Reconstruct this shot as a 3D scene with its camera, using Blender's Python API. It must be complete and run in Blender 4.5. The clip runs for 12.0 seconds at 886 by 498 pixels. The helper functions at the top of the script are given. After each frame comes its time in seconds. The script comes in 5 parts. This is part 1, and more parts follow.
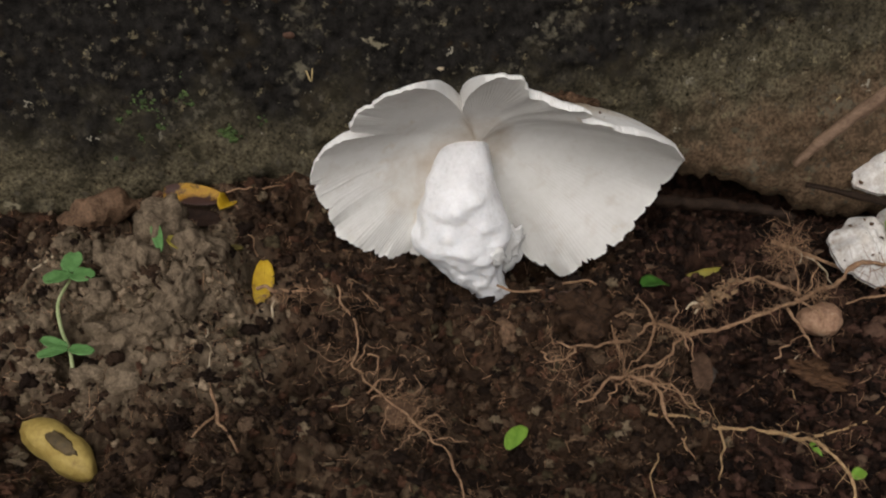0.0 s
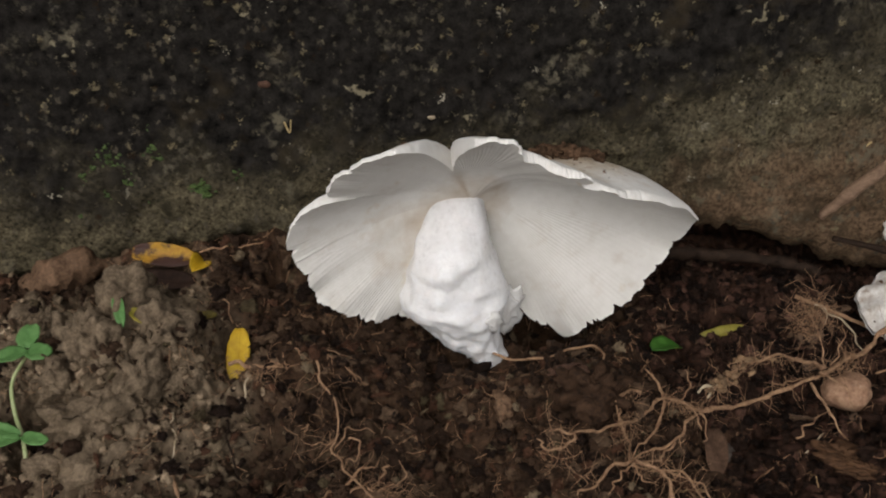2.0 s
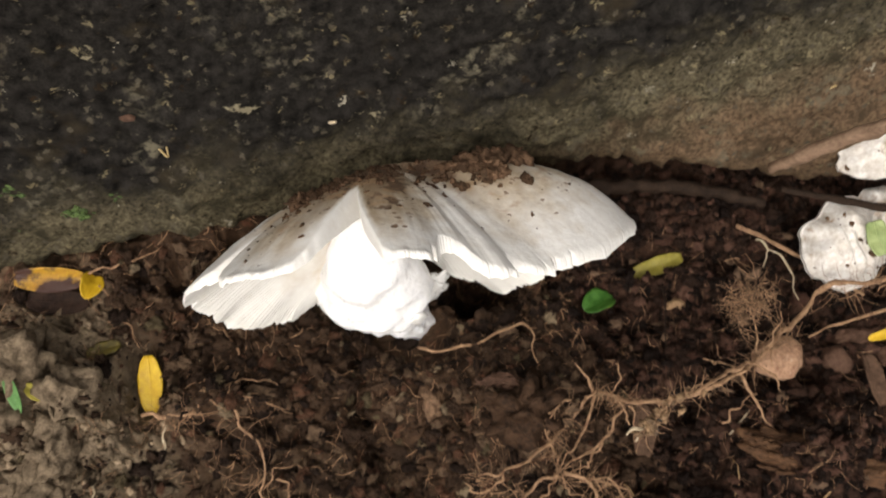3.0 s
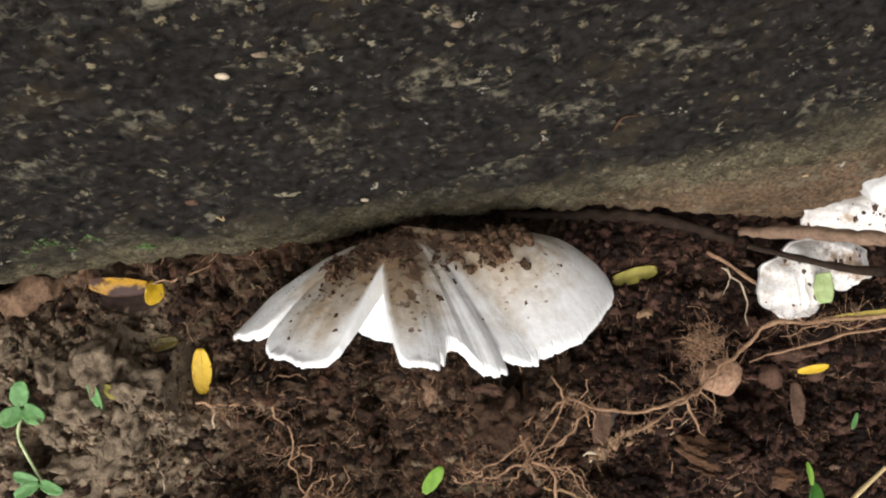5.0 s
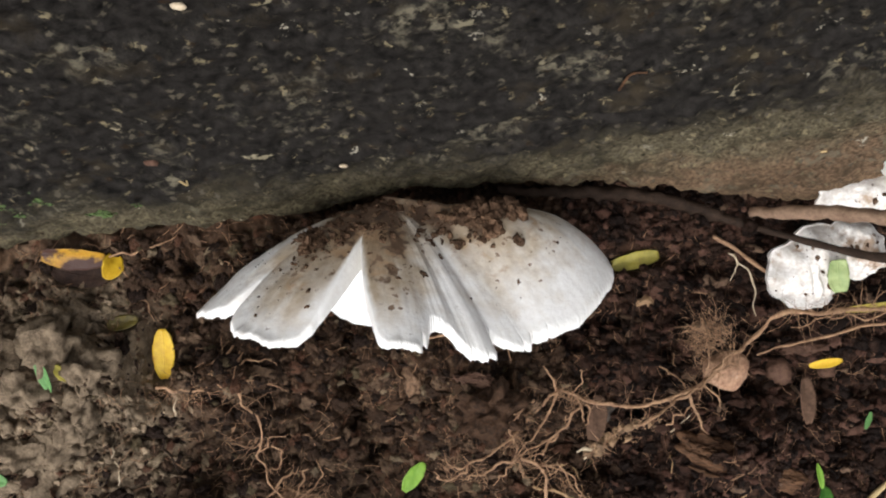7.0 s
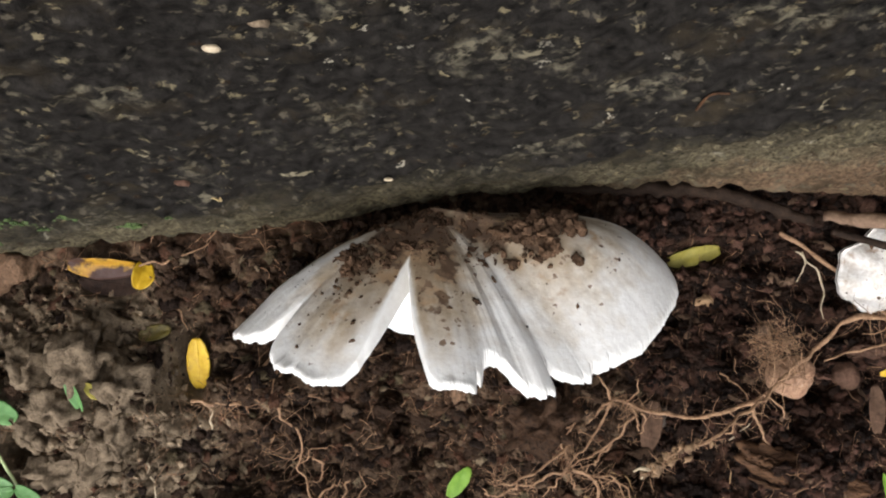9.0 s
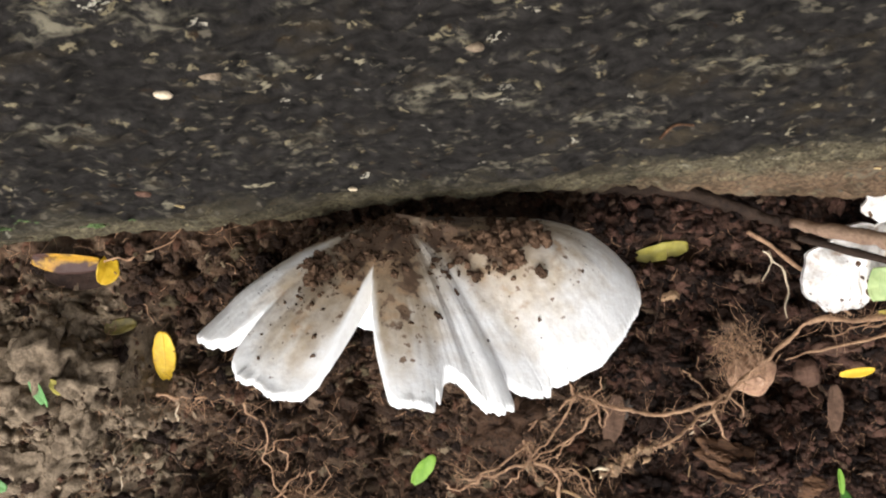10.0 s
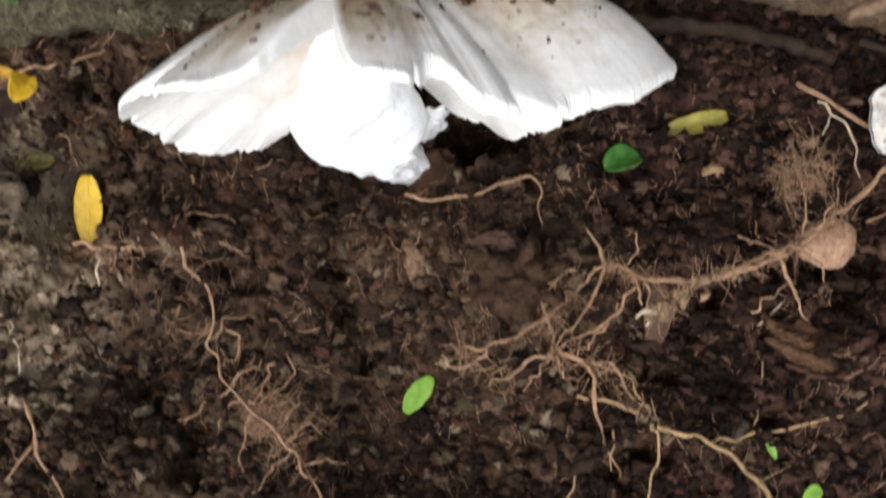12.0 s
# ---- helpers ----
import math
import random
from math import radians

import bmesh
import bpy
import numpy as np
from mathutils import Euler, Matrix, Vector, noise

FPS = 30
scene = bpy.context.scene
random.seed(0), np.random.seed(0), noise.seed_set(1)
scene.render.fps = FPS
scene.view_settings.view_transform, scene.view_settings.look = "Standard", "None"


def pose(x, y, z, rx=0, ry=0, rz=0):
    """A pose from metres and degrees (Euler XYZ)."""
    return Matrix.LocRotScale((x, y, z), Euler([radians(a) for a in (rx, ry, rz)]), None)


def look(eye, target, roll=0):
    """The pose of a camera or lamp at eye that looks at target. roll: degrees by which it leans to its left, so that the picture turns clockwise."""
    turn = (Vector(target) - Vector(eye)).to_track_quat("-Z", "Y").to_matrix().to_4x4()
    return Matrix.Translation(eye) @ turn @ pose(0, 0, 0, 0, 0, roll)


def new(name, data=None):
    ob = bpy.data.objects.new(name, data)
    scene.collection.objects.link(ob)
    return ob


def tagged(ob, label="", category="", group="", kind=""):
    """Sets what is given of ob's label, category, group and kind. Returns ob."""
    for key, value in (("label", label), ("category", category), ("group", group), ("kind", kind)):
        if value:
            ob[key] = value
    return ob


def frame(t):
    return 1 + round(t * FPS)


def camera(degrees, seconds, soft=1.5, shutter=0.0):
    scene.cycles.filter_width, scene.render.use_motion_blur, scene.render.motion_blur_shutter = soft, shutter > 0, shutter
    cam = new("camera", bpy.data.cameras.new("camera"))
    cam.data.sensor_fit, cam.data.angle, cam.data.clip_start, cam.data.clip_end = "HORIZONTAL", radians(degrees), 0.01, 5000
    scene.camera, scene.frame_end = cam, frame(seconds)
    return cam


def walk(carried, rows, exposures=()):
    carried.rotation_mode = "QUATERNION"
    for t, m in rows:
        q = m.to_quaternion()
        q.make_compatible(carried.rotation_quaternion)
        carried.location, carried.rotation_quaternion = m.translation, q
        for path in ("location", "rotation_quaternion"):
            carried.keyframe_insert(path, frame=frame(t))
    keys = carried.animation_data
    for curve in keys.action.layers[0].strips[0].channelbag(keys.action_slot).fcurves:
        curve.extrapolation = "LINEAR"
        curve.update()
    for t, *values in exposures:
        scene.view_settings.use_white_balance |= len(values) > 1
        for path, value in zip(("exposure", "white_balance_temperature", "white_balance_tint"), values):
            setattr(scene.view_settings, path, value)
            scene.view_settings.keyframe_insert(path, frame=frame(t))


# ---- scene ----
cam = camera(46.9, 12.0, soft=2.0, shutter=0.3)
METRES, EYE, TILT, LEAN, TURN = 0.54, 0.185, -38.0, 0.0, 0.0
ROWS = [
    (0.0, 0.0, 0.0, 0.0, 0.0, 0.0, -0.0),
    (0.5, 0.0085, -0.0035, 0.0068, 0.01, -1.31, 0.77),
    (1.0, 0.0129, -0.0105, 0.0177, 0.06, -0.21, 0.66),
    (1.5, 0.0076, 0.0048, 0.0239, 0.83, 0.06, -0.21),
    (2.0, 0.0153, 0.043, 0.041, 1.32, -1.22, 0.02),
    (2.5, 0.0224, 0.0809, 0.0963, -0.19, -8.22, 0.03),
    (3.0, 0.0328, 0.1361, 0.237, -2.4, -27.79, 2.29),
    (3.5, 0.0325, 0.1651, 0.3525, -2.31, -41.89, 1.54),
    (3.7, 0.0300, 0.1560, 0.3935, -2.10, -41.90, 1.00),
    (5.3, 0.0310, 0.1700, 0.4140, 0.80, -45.35, -1.75),
    (5.5, 0.0373, 0.1711, 0.4101, 0.57, -45.46, -1.79),
    (6.0, 0.0395, 0.1714, 0.4024, 0.83, -45.17, -2.09),
    (6.5, 0.0286, 0.1929, 0.3863, 0.66, -45.07, -3.31),
    (6.7, 0.0330, 0.1970, 0.3780, 0.90, -45.05, -3.00),
    (8.3, 0.0329, 0.1581, 0.3581, 0.31, -40.81, -1.98),
    (8.5, 0.0273, 0.2084, 0.3582, 0.56, -46.31, -3.18),
    (9.0, 0.0208, 0.2449, 0.3815, 1.95, -49.72, -1.77),
    (9.5, 0.0306, 0.2456, 0.3935, 1.89, -49.83, -2.41),
    (10.0, 0.0275, 0.2722, 0.4028, 2.3, -54.0, -3.07),
    (10.5, 0.0173, 0.2955, 0.3917, 2.72, -54.48, -3.54),
    (11.0, 0.0151, 0.2821, 0.3626, 2.46, -51.1, -3.71),
    (11.5, 0.0363, 0.2488, 0.2929, 2.04, -43.23, -1.76),
    (12.0, 0.0494, 0.1939, 0.1974, 1.8, -36.01, -0.96),
]
walk(cam, [(t, pose(0, 0, EYE, TILT, LEAN, TURN) @ pose(METRES * x, METRES * y, METRES * z, 90 + pitch, roll, yaw)) for t, x, y, z, yaw, pitch, roll in ROWS],
     exposures=[(0.0, -0.42, 6600, 11.5), (1.5, -0.36, 6600, 11.5), (2.5, -0.46, 6720, 11), (3.0, 0.34, 6920, 11), (3.5, 0.58, 6700, 11), (5.5, 0.66, 6380, 10.5), (6.5, 0.58, 6330, 10.5), (8.5, 0.62, 6250, 10.5), (9.0, 0.66, 6330, 10.5), (9.5, 1.15, 6300, 10.5), (10.0, 1.06, 6300, 10.5), (10.5, 1.26, 6300, 10.5), (11.0, 1.52, 6150, 11), (11.5, 0.9, 6050, 10.5), (12.0, 0.6, 6150, 10.5)])

# ---- light: a soft overcast sky over a shaded garden edge ----
world = bpy.data.worlds.new("overcast")
scene.world = world
world.use_nodes = True
wn, wl = world.node_tree.nodes, world.node_tree.links
sky = wn.new("ShaderNodeTexSky")
sky.sky_type, sky.sun_disc = "NISHITA", False
sky.sun_elevation, sky.sun_rotation, sky.dust_density = radians(50), radians(196), 6.0
grey = wn.new("ShaderNodeHueSaturation")
grey.inputs["Saturation"].default_value = 0.25
wl.new(sky.outputs["Color"], grey.inputs["Color"])
wl.new(grey.outputs["Color"], wn["Background"].inputs["Color"])
wn["Background"].inputs["Strength"].default_value = 0.15
sun = new("sun", bpy.data.lights.new("sun", "SUN"))
sun.data.energy, sun.data.angle, sun.data.color = 0.8, radians(75), (1.0, 0.985, 0.955)
sun.matrix_world = look((-0.28, -0.72, 1.17), (0, 0.23, 0))


# ---- noise ----
def hash3(i, j, k, seed):
    h = (i.astype(np.int64) * 374761393 + j.astype(np.int64) * 668265263 + k.astype(np.int64) * 2147483647 + seed * 144269504) & 0xFFFFFFFF
    h = ((h ^ (h >> 13)) * 1274126177) & 0xFFFFFFFF
    h = ((h ^ (h >> 16)) * 73244475) & 0xFFFFFFFF
    return (h ^ (h >> 15)) / 4294967296.0


def vnoise(x, y, z, seed=0):
    """Smooth value noise, -1 to 1, cells of unit size."""
    x, y, z = np.broadcast_arrays(np.asarray(x, float), np.asarray(y, float), np.asarray(z, float))
    i, j, k = np.floor(x), np.floor(y), np.floor(z)
    u, v, w = x - i, y - j, z - k
    u, v, w = (q * q * (3 - 2 * q) for q in (u, v, w))
    total = 0
    for a in (0, 1):
        for b in (0, 1):
            for c in (0, 1):
                weight = (u if a else 1 - u) * (v if b else 1 - v) * (w if c else 1 - w)
                total = total + weight * hash3(i + a, j + b, k + c, seed)
    return total * 2 - 1


def fbm(x, y, z, octaves=4, seed=0):
    total, amp = 0, 1.0
    for o in range(octaves):
        total = total + amp * vnoise(x * 2 ** o, y * 2 ** o, z * 2 ** o, seed + o)
        amp *= 0.5
    return total


def crumbs_height(x, y, seed):
    """Rounded lumps packed side by side, 0 to 1, cells of unit size."""
    i, j = np.floor(x), np.floor(y)
    best = np.full(np.shape(x), 9.0)
    for a in (-1, 0, 1):
        for b in (-1, 0, 1):
            px = i + a + hash3(i + a, j + b, i * 0, seed)
            py = j + b + hash3(i + a, j + b, i * 0, seed + 7)
            best = np.minimum(best, (x - px) ** 2 + (y - py) ** 2)
    return np.sqrt(np.clip(1 - best / 0.75, 0, 1))


# ---- the lie of the ground: broad slope and mounds (centre, height, radii) ----
MOUNDS = [(-0.032, 0.2440, 0.0080, 0.018, 0.008), (-0.018, 0.2490, 0.0150, 0.016, 0.006), (-0.0880, 0.1860, -0.0110, 0.006, 0.005), (-0.0600, 0.1905, -0.0080, 0.005, 0.006), (-0.082, 0.2035, -0.008, 0.005, 0.004), (0.021, 0.172, -0.0105, 0.016, 0.014), (0.053, 0.189, -0.0090, 0.011, 0.012), (0.048, 0.264, -0.0070, 0.030, 0.008), (-0.070, 0.200, 0.0150, 0.023, 0.016), (0.040, 0.200, 0.0170, 0.012, 0.011), (-0.060, 0.236, 0.0122, 0.030, 0.012),
          (0.031, 0.241, -0.0520, 0.0100, 0.0085), (0.010, 0.190, -0.0162, 0.014, 0.014), (0.112, 0.192, 0.0145, 0.014, 0.014),
          (-0.030, 0.203, 0.0093, 0.014, 0.009), (0.078, 0.200, -0.0071, 0.016, 0.020), (-0.037, 0.180, -0.0123, 0.012, 0.010),
          (0.080, 0.240, -0.0067, 0.020, 0.015), (-0.090, 0.165, -0.0105, 0.015, 0.010)]


def lie(x, y):
    z = -0.0009 - 0.118 * np.clip(x, -0.2, 0.2)
    for mx, my, a, sx, sy in MOUNDS:
        z = z + a * np.exp(-((x - mx) / sx) ** 2 - ((y - my) / sy) ** 2)
    return z


def clay(x, y):
    """1 on the pale clay clods, 0 on the dark soil."""
    d = ((x + 0.078) / 0.034) ** 2 + ((y - 0.196) / 0.036) ** 2 + 0.35 * fbm(x * 60, y * 60, 0.5, 3, 31)
    return np.clip(1.6 - 1.2 * d, 0, 1)


# ---- fallen leaves: place (mm, mm, m), length and width in mm, turn, material, words, tilt, fold, bend, tip, seed ----
YELLOW_LEAVES = [
    ((-48.3, 210.0, 0.0090), 14.0, 5.8, -86, "YELLOW", "bright yellow fallen leaflet lying on the soil", (0, 24), 0.2, 0.05, 0.8, 1),
    ((-69.6, 233.4, 0.0215), 16.0, 6.0, 2, "YELLOW_BROWN", "yellow and brown rotting leaflet at the stone's foot", (35, 6), 0.35, 0.10, 0.6, 2),
    ((-69.0, 229.6, 0.0165), 15.0, 6.5, -4, "PURPLE", "dark purple-brown rotten leaf in the soil", (10, 3), 0.2, 0.08, 0.7, 3),
    ((-60.8, 231.2, 0.0195), 7.0, 5.2, 75, "YELLOW", "small curled yellow leaflet at the stone's foot", (20, 20), 0.9, 0.25, 0.7, 4),
    ((81.0, 243.6, -0.0165), 14.8, 5.0, 14, "OLIVE", "olive-yellow leaflet lying on dark soil", (10, -4), 0.25, 0.05, 0.55, 5),
]
MIXED_LEAVES = [
    ((62.5, 230.8, -0.0092), 10.0, 6.8, 25, "GREEN_DEEP", "small deep green leaf with a yellow edge", (-12, 18), 0.4, 0.15, 0.8, 6),
    ((19.0, 178.6, -0.0168), 9.8, 4.6, 58, "GREEN", "fresh bright green leaflet on the soil", (8, 4), 0.3, 0.06, 0.9, 7),
    ((131.5, 215.5, -0.0010), 9.5, 2.6, 14, "YELLOW", "narrow yellow leaflet on the soil", (10, 0), 0.4, 0.05, 0.8, 8),
    ((133.2, 239.3, 0.0045), 9.0, 6.0, -80, "PALE_GREEN", "pale green leaf piece lying on the broken mushroom", (4, 10), 0.15, 0.05, 0.4, 9),
    ((150.0, 232.5, -0.0080), 22.0, 2.4, 8, "DULL_YELLOW", "yellowed grass blade beside the root", (0, 0), 0.4, 0.03, 0.6, 10),
]
SMALL_LEAVES = [
    ((-58.0, 217.3, 0.0145), 8.0, 4.0, 12, "BURIED", "dull olive-brown leaf half buried in soil", (-10, 0), 0.3, 0.1, 0.8, 11),
    ((-71.5, 203.5, 0.0300), 9.5, 2.8, -72, "SEEDLING", "pale green blade standing in the clay", (10, 22), 0.5, 0.08, 0.9, 12),
    ((-68.0, 204.0, 0.0275), 5.0, 3.0, -40, "OLIVE", "small yellow-green leaf stuck in clay", (10, 12), 0.4, 0.1, 0.9, 13),
    ((148.3, 200.0, -0.0125), 5.5, 1.6, 70, "SEEDLING", "tiny pale green leaf on the soil", (0, 8), 0.4, 0.1, 0.9, 14),
    ((92.4, 169.4, -0.0105), 5.5, 1.8, -65, "GREEN", "tiny green leaf on the soil", (0, 8), 0.4, 0.1, 0.9, 15),
]
FAR_LEAVES = [
    ((133.9, 177.0, -0.0110), 9.0, 5.0, 75, "GREEN_DEEP", "dark green folded leaf on the soil", (10, 15), 0.8, 0.2, 0.8, 16),
    ((133.0, 184.0, -0.0095), 7.0, 1.8, 95, "GREEN", "thin green shoot on the soil", (0, 12), 0.5, 0.15, 0.9, 17),
    ((100.0, 160.0, -0.0090), 4.5, 3.2, 30, "GREEN", "tiny round green leaf on the soil", (0, 8), 0.3, 0.1, 0.7, 18),
    ((69.8, 197.0, -0.0115), 14.0, 5.5, -95, "DEAD", "grey-brown dead leaflet on the soil", (8, 6), 0.2, 0.06, 0.7, 19),
    ((127.5, 205.0, -0.0045), 13.0, 4.2, -80, "DEAD", "brown curled dead leaflet among roots", (8, 8), 0.5, 0.1, 0.7, 20),
]
LEAVES = YELLOW_LEAVES + MIXED_LEAVES + SMALL_LEAVES + FAR_LEAVES


# where something rests, the soil is pressed down: x, y, half-length, half-width, turn, height
PRESSED = [(p[0] / 1000, p[1] / 1000, ln / 2000, wd / 2000, tn, p[2] - 0.0004 - 0.0009 * ln / 2 * math.sin(radians(abs(rest[2][1])))) for p, ln, wd, tn, *rest in LEAVES if p[0] < 130 or p[1] < 225]
PRESSED += [(0.0195, 0.1735, 0.010, 0.009, 0, -0.0180), (-0.088, 0.157, 0.0135, 0.007, -36, 0.0025), (0.1065, 0.213, 0.007, 0.007, 0, -0.006), (0.013, 0.2265, 0.010, 0.008, 0, -0.0085)]


def dry(x, y):
    """1 on the drier, paler soil in front of the clods, 0 on the moist."""
    d = ((x + 0.035) / 0.060) ** 2 + ((y - 0.160) / 0.034) ** 2 + 0.5 * fbm(x * 55, y * 55, 1.5, 3, 36)
    return np.clip(1.3 - d, 0, 1)


# ---- the straw-coloured root that lies in its own groove: places in millimetres ----
STRAW_ROOT = [(51.9, 177.5, -7.6), (58.0, 177.0, -7.2), (68.3, 172.6, -5.6), (79.5, 168.8, -3.6), (84.5, 163.5, 0.2), (88.0, 158.0, 3.4), (92.0, 151.0, 2.0), (95.5, 144.0, -9.0)]
STRAW_FORKS = [([(79.0, 169.0, -3.8), (86.0, 171.0, -7.2), (94.4, 173.1, -9.0), (106.6, 175.3, -8.2), (112.2, 179.6, -4.6)], 0.9),
               ([(90.6, 188.6, -9.0), (90.1, 182.5, -8.6), (89.2, 176.4, -8.2), (88.0, 171.6, -7.9)], 0.5),
               ([(59.8, 184.6, -10.3), (63.8, 183.1, -8.7), (65.2, 177.8, -6.8)], 0.7),
               ([(66.7, 173.8, -5.9), (68.4, 168.7, -5.5), (66.4, 159.3, -4.8), (63.5, 150.6, -4.4)], 0.9),
               ([(59.7, 171.1, -4.9), (58.5, 162.5, -3.9)], 0.7),
               ([(53.9, 166.5, -3.7), (50.7, 159.8, -3.1), (47.8, 151.9, -2.6), (48.3, 144.7, -2.6)], 0.6)]


def grooved(x, y, z):
    """The soil pressed down along the straw-coloured root and its larger forks."""
    for line in [STRAW_ROOT] + [pts for pts, w in STRAW_FORKS if w > 0.6]:
        for (ax, ay, az), (bx, by, bz) in zip(line, line[1:]):
            dx, dy = (bx - ax) * 0.001, (by - ay) * 0.001
            u = np.clip(((x - ax * 0.001) * dx + (y - ay * 0.001) * dy) / (dx * dx + dy * dy), 0, 1)
            d = np.hypot(x - ax * 0.001 - u * dx, y - ay * 0.001 - u * dy)
            z = np.minimum(z, (az + u * (bz - az)) * 0.001 - 0.0006 + 1.1 * np.clip(d - 0.0006, 0, 9))
    return z


def soil_height(x, y):
    x, y = np.asarray(x, float), np.asarray(y, float)
    c = clay(x, y)
    rough = 0.0030 * fbm(x * 70, y * 70, 0.2, 4, 3)
    wx, wy = x + 0.0024 * fbm(x * 230, y * 230, 0, 4, 41), y + 0.0024 * fbm(x * 230, y * 230, 5, 4, 42)
    crack = 0.0013 * fbm(x * 430, y * 430, 3.3, 4, 44)
    lumps = 0.0052 * crumbs_height(wx / 0.0095, wy / 0.0095, 11) + 0.0027 * crumbs_height(wx / 0.0042, wy / 0.0042, 12) + 0.0013 * crumbs_height(wx / 0.0019, wy / 0.0019, 13)
    big = 0.0065 * crumbs_height(wx / 0.0085, wy / 0.0085, 14) + 0.0024 * crumbs_height(wx / 0.0032, wy / 0.0032, 15) + 0.0008 * crumbs_height(wx / 0.0015, wy / 0.0015, 17) - 0.0045
    pits = 0.0120 * np.clip(fbm(x * 120, y * 120, 1.7, 3, 16) * 1.3 - 0.35, 0, 1)
    fine = 0.0008 * fbm(x * 480, y * 480, 0.7, 4, 21)
    z = lie(x, y) + rough + (1 - c) * lumps + c * (big + crack + 0.0012 * fbm(x * 850, y * 850, 6.1, 2, 48) + 0.0046) - pits + fine - 0.0046 - c * 0.0050 * np.clip(0.35 - crumbs_height(wx / 0.0085, wy / 0.0085, 14), 0, 0.35) / 0.35
    uneven = 0.0003 * vnoise(x * 420, y * 420, 2.2, 47) - 0.0003
    for px, py, ha, hb, turn, top in PRESSED:
        cs, sn = math.cos(radians(turn)), math.sin(radians(turn))
        u, v = ((x - px) * cs + (y - py) * sn) / ha, ((y - py) * cs - (x - px) * sn) / hb
        d = np.sqrt(u * u + v * v)
        z = np.minimum(z, top - 0.0008 + 0.008 * np.clip(d - 0.9, 0, 9) + uneven)
    return grooved(x, y, z)


# ---- building helpers ----
def mesh_of(name, verts, faces, material, smooth=True):
    me = bpy.data.meshes.new(name)
    me.from_pydata([tuple(v) for v in verts] if not isinstance(verts, np.ndarray) else verts.tolist(), [], faces if isinstance(faces, list) else faces.tolist())
    if smooth:
        me.shade_smooth()
    for m in material if isinstance(material, (list, tuple)) else [material]:
        me.materials.append(m)
    return me


def thing(name, label, category, at=(0, 0, 0), group="", kind=""):
    ob = new(name)
    ob.empty_display_size = 0.005
    ob.location = at
    return tagged(ob, label, category, group, kind)


def part(name, me, parent, label=""):
    ob = new(name, me)
    ob.parent = parent
    ob.matrix_parent_inverse = Matrix.Translation(parent.location).inverted() if parent.data is None else Matrix()
    return tagged(ob, label) if label else ob


def grid_faces(nu, nv, wrap=False, flip=False):
    i = np.arange(nu if wrap else nu - 1)[:, None]
    j = np.arange(nv - 1)[None, :]
    i2 = (i + 1) % nu
    f = np.stack(np.broadcast_arrays(i * nv + j, i2 * nv + j, i2 * nv + j + 1, i * nv + j + 1), -1).reshape(-1, 4)
    return f[:, ::-1] if flip else f


def glide(points, steps):
    """A smooth line through the points."""
    p = np.asarray(points, float)
    p = np.vstack([2 * p[0] - p[1], p, 2 * p[-1] - p[-2]])
    out = []
    for i in range(1, len(p) - 2):
        for s in np.arange(steps) / steps:
            a, b, c, d = p[i - 1], p[i], p[i + 1], p[i + 2]
            out.append(0.5 * (2 * b + (c - a) * s + (2 * a - 5 * b + 4 * c - d) * s ** 2 + (3 * b - a - 3 * c + d) * s ** 3))
    return np.array(out + [p[-2]])


def tube(line, radii, sides=7, knobs=0.12, seed=1):
    """Verts and faces of a rough round strand along a line, radii from start to end."""
    line = np.asarray(line, float)
    n = len(line)
    r = np.interp(np.linspace(0, 1, n), np.linspace(0, 1, len(radii)), radii)
    tang = np.gradient(line, axis=0)
    tang /= np.linalg.norm(tang, axis=1)[:, None] + 1e-9
    up = np.where(np.abs(tang[:, 2:3]) > 0.9, [[1.0, 0, 0]], [[0, 0, 1.0]])
    side = np.cross(tang, up)
    side /= np.linalg.norm(side, axis=1)[:, None]
    up = np.cross(side, tang)
    a = np.arange(sides) / sides * 2 * np.pi
    bump = 1 + knobs * vnoise(np.arange(n)[:, None] * 0.7, a[None, :] * 0.9, seed * 3.1, seed) * 1.4
    v = line[:, None] + (r[:, None] * bump)[..., None] * (np.cos(a)[None, :, None] * side[:, None] + np.sin(a)[None, :, None] * up[:, None])
    v = v.reshape(-1, 3)
    j = np.arange(n - 1)[:, None] * sides
    k = np.arange(sides)[None, :]
    f = np.stack([j + k, j + (k + 1) % sides, j + sides + (k + 1) % sides, j + sides + k], -1).reshape(-1, 4).tolist()
    f += [list(range(sides))[::-1], list(range((n - 1) * sides, n * sides))]
    return v, f


def joined(pieces):
    verts, faces, base = [], [], 0
    for v, f in pieces:
        verts.append(np.asarray(v))
        faces += [[q + base for q in face] for face in (f if isinstance(f, list) else f.tolist())]
        base += len(v)
    return np.vstack(verts), faces


def ball(level):
    bm = bmesh.new()
    bmesh.ops.create_icosphere(bm, subdivisions=level, radius=1)
    v = np.array([q.co[:] for q in bm.verts])
    f = np.array([[q.index for q in face.verts] for face in bm.faces])
    bm.free()
    return v, f


BALLS = {n: ball(n) for n in (1, 2, 3, 4)}


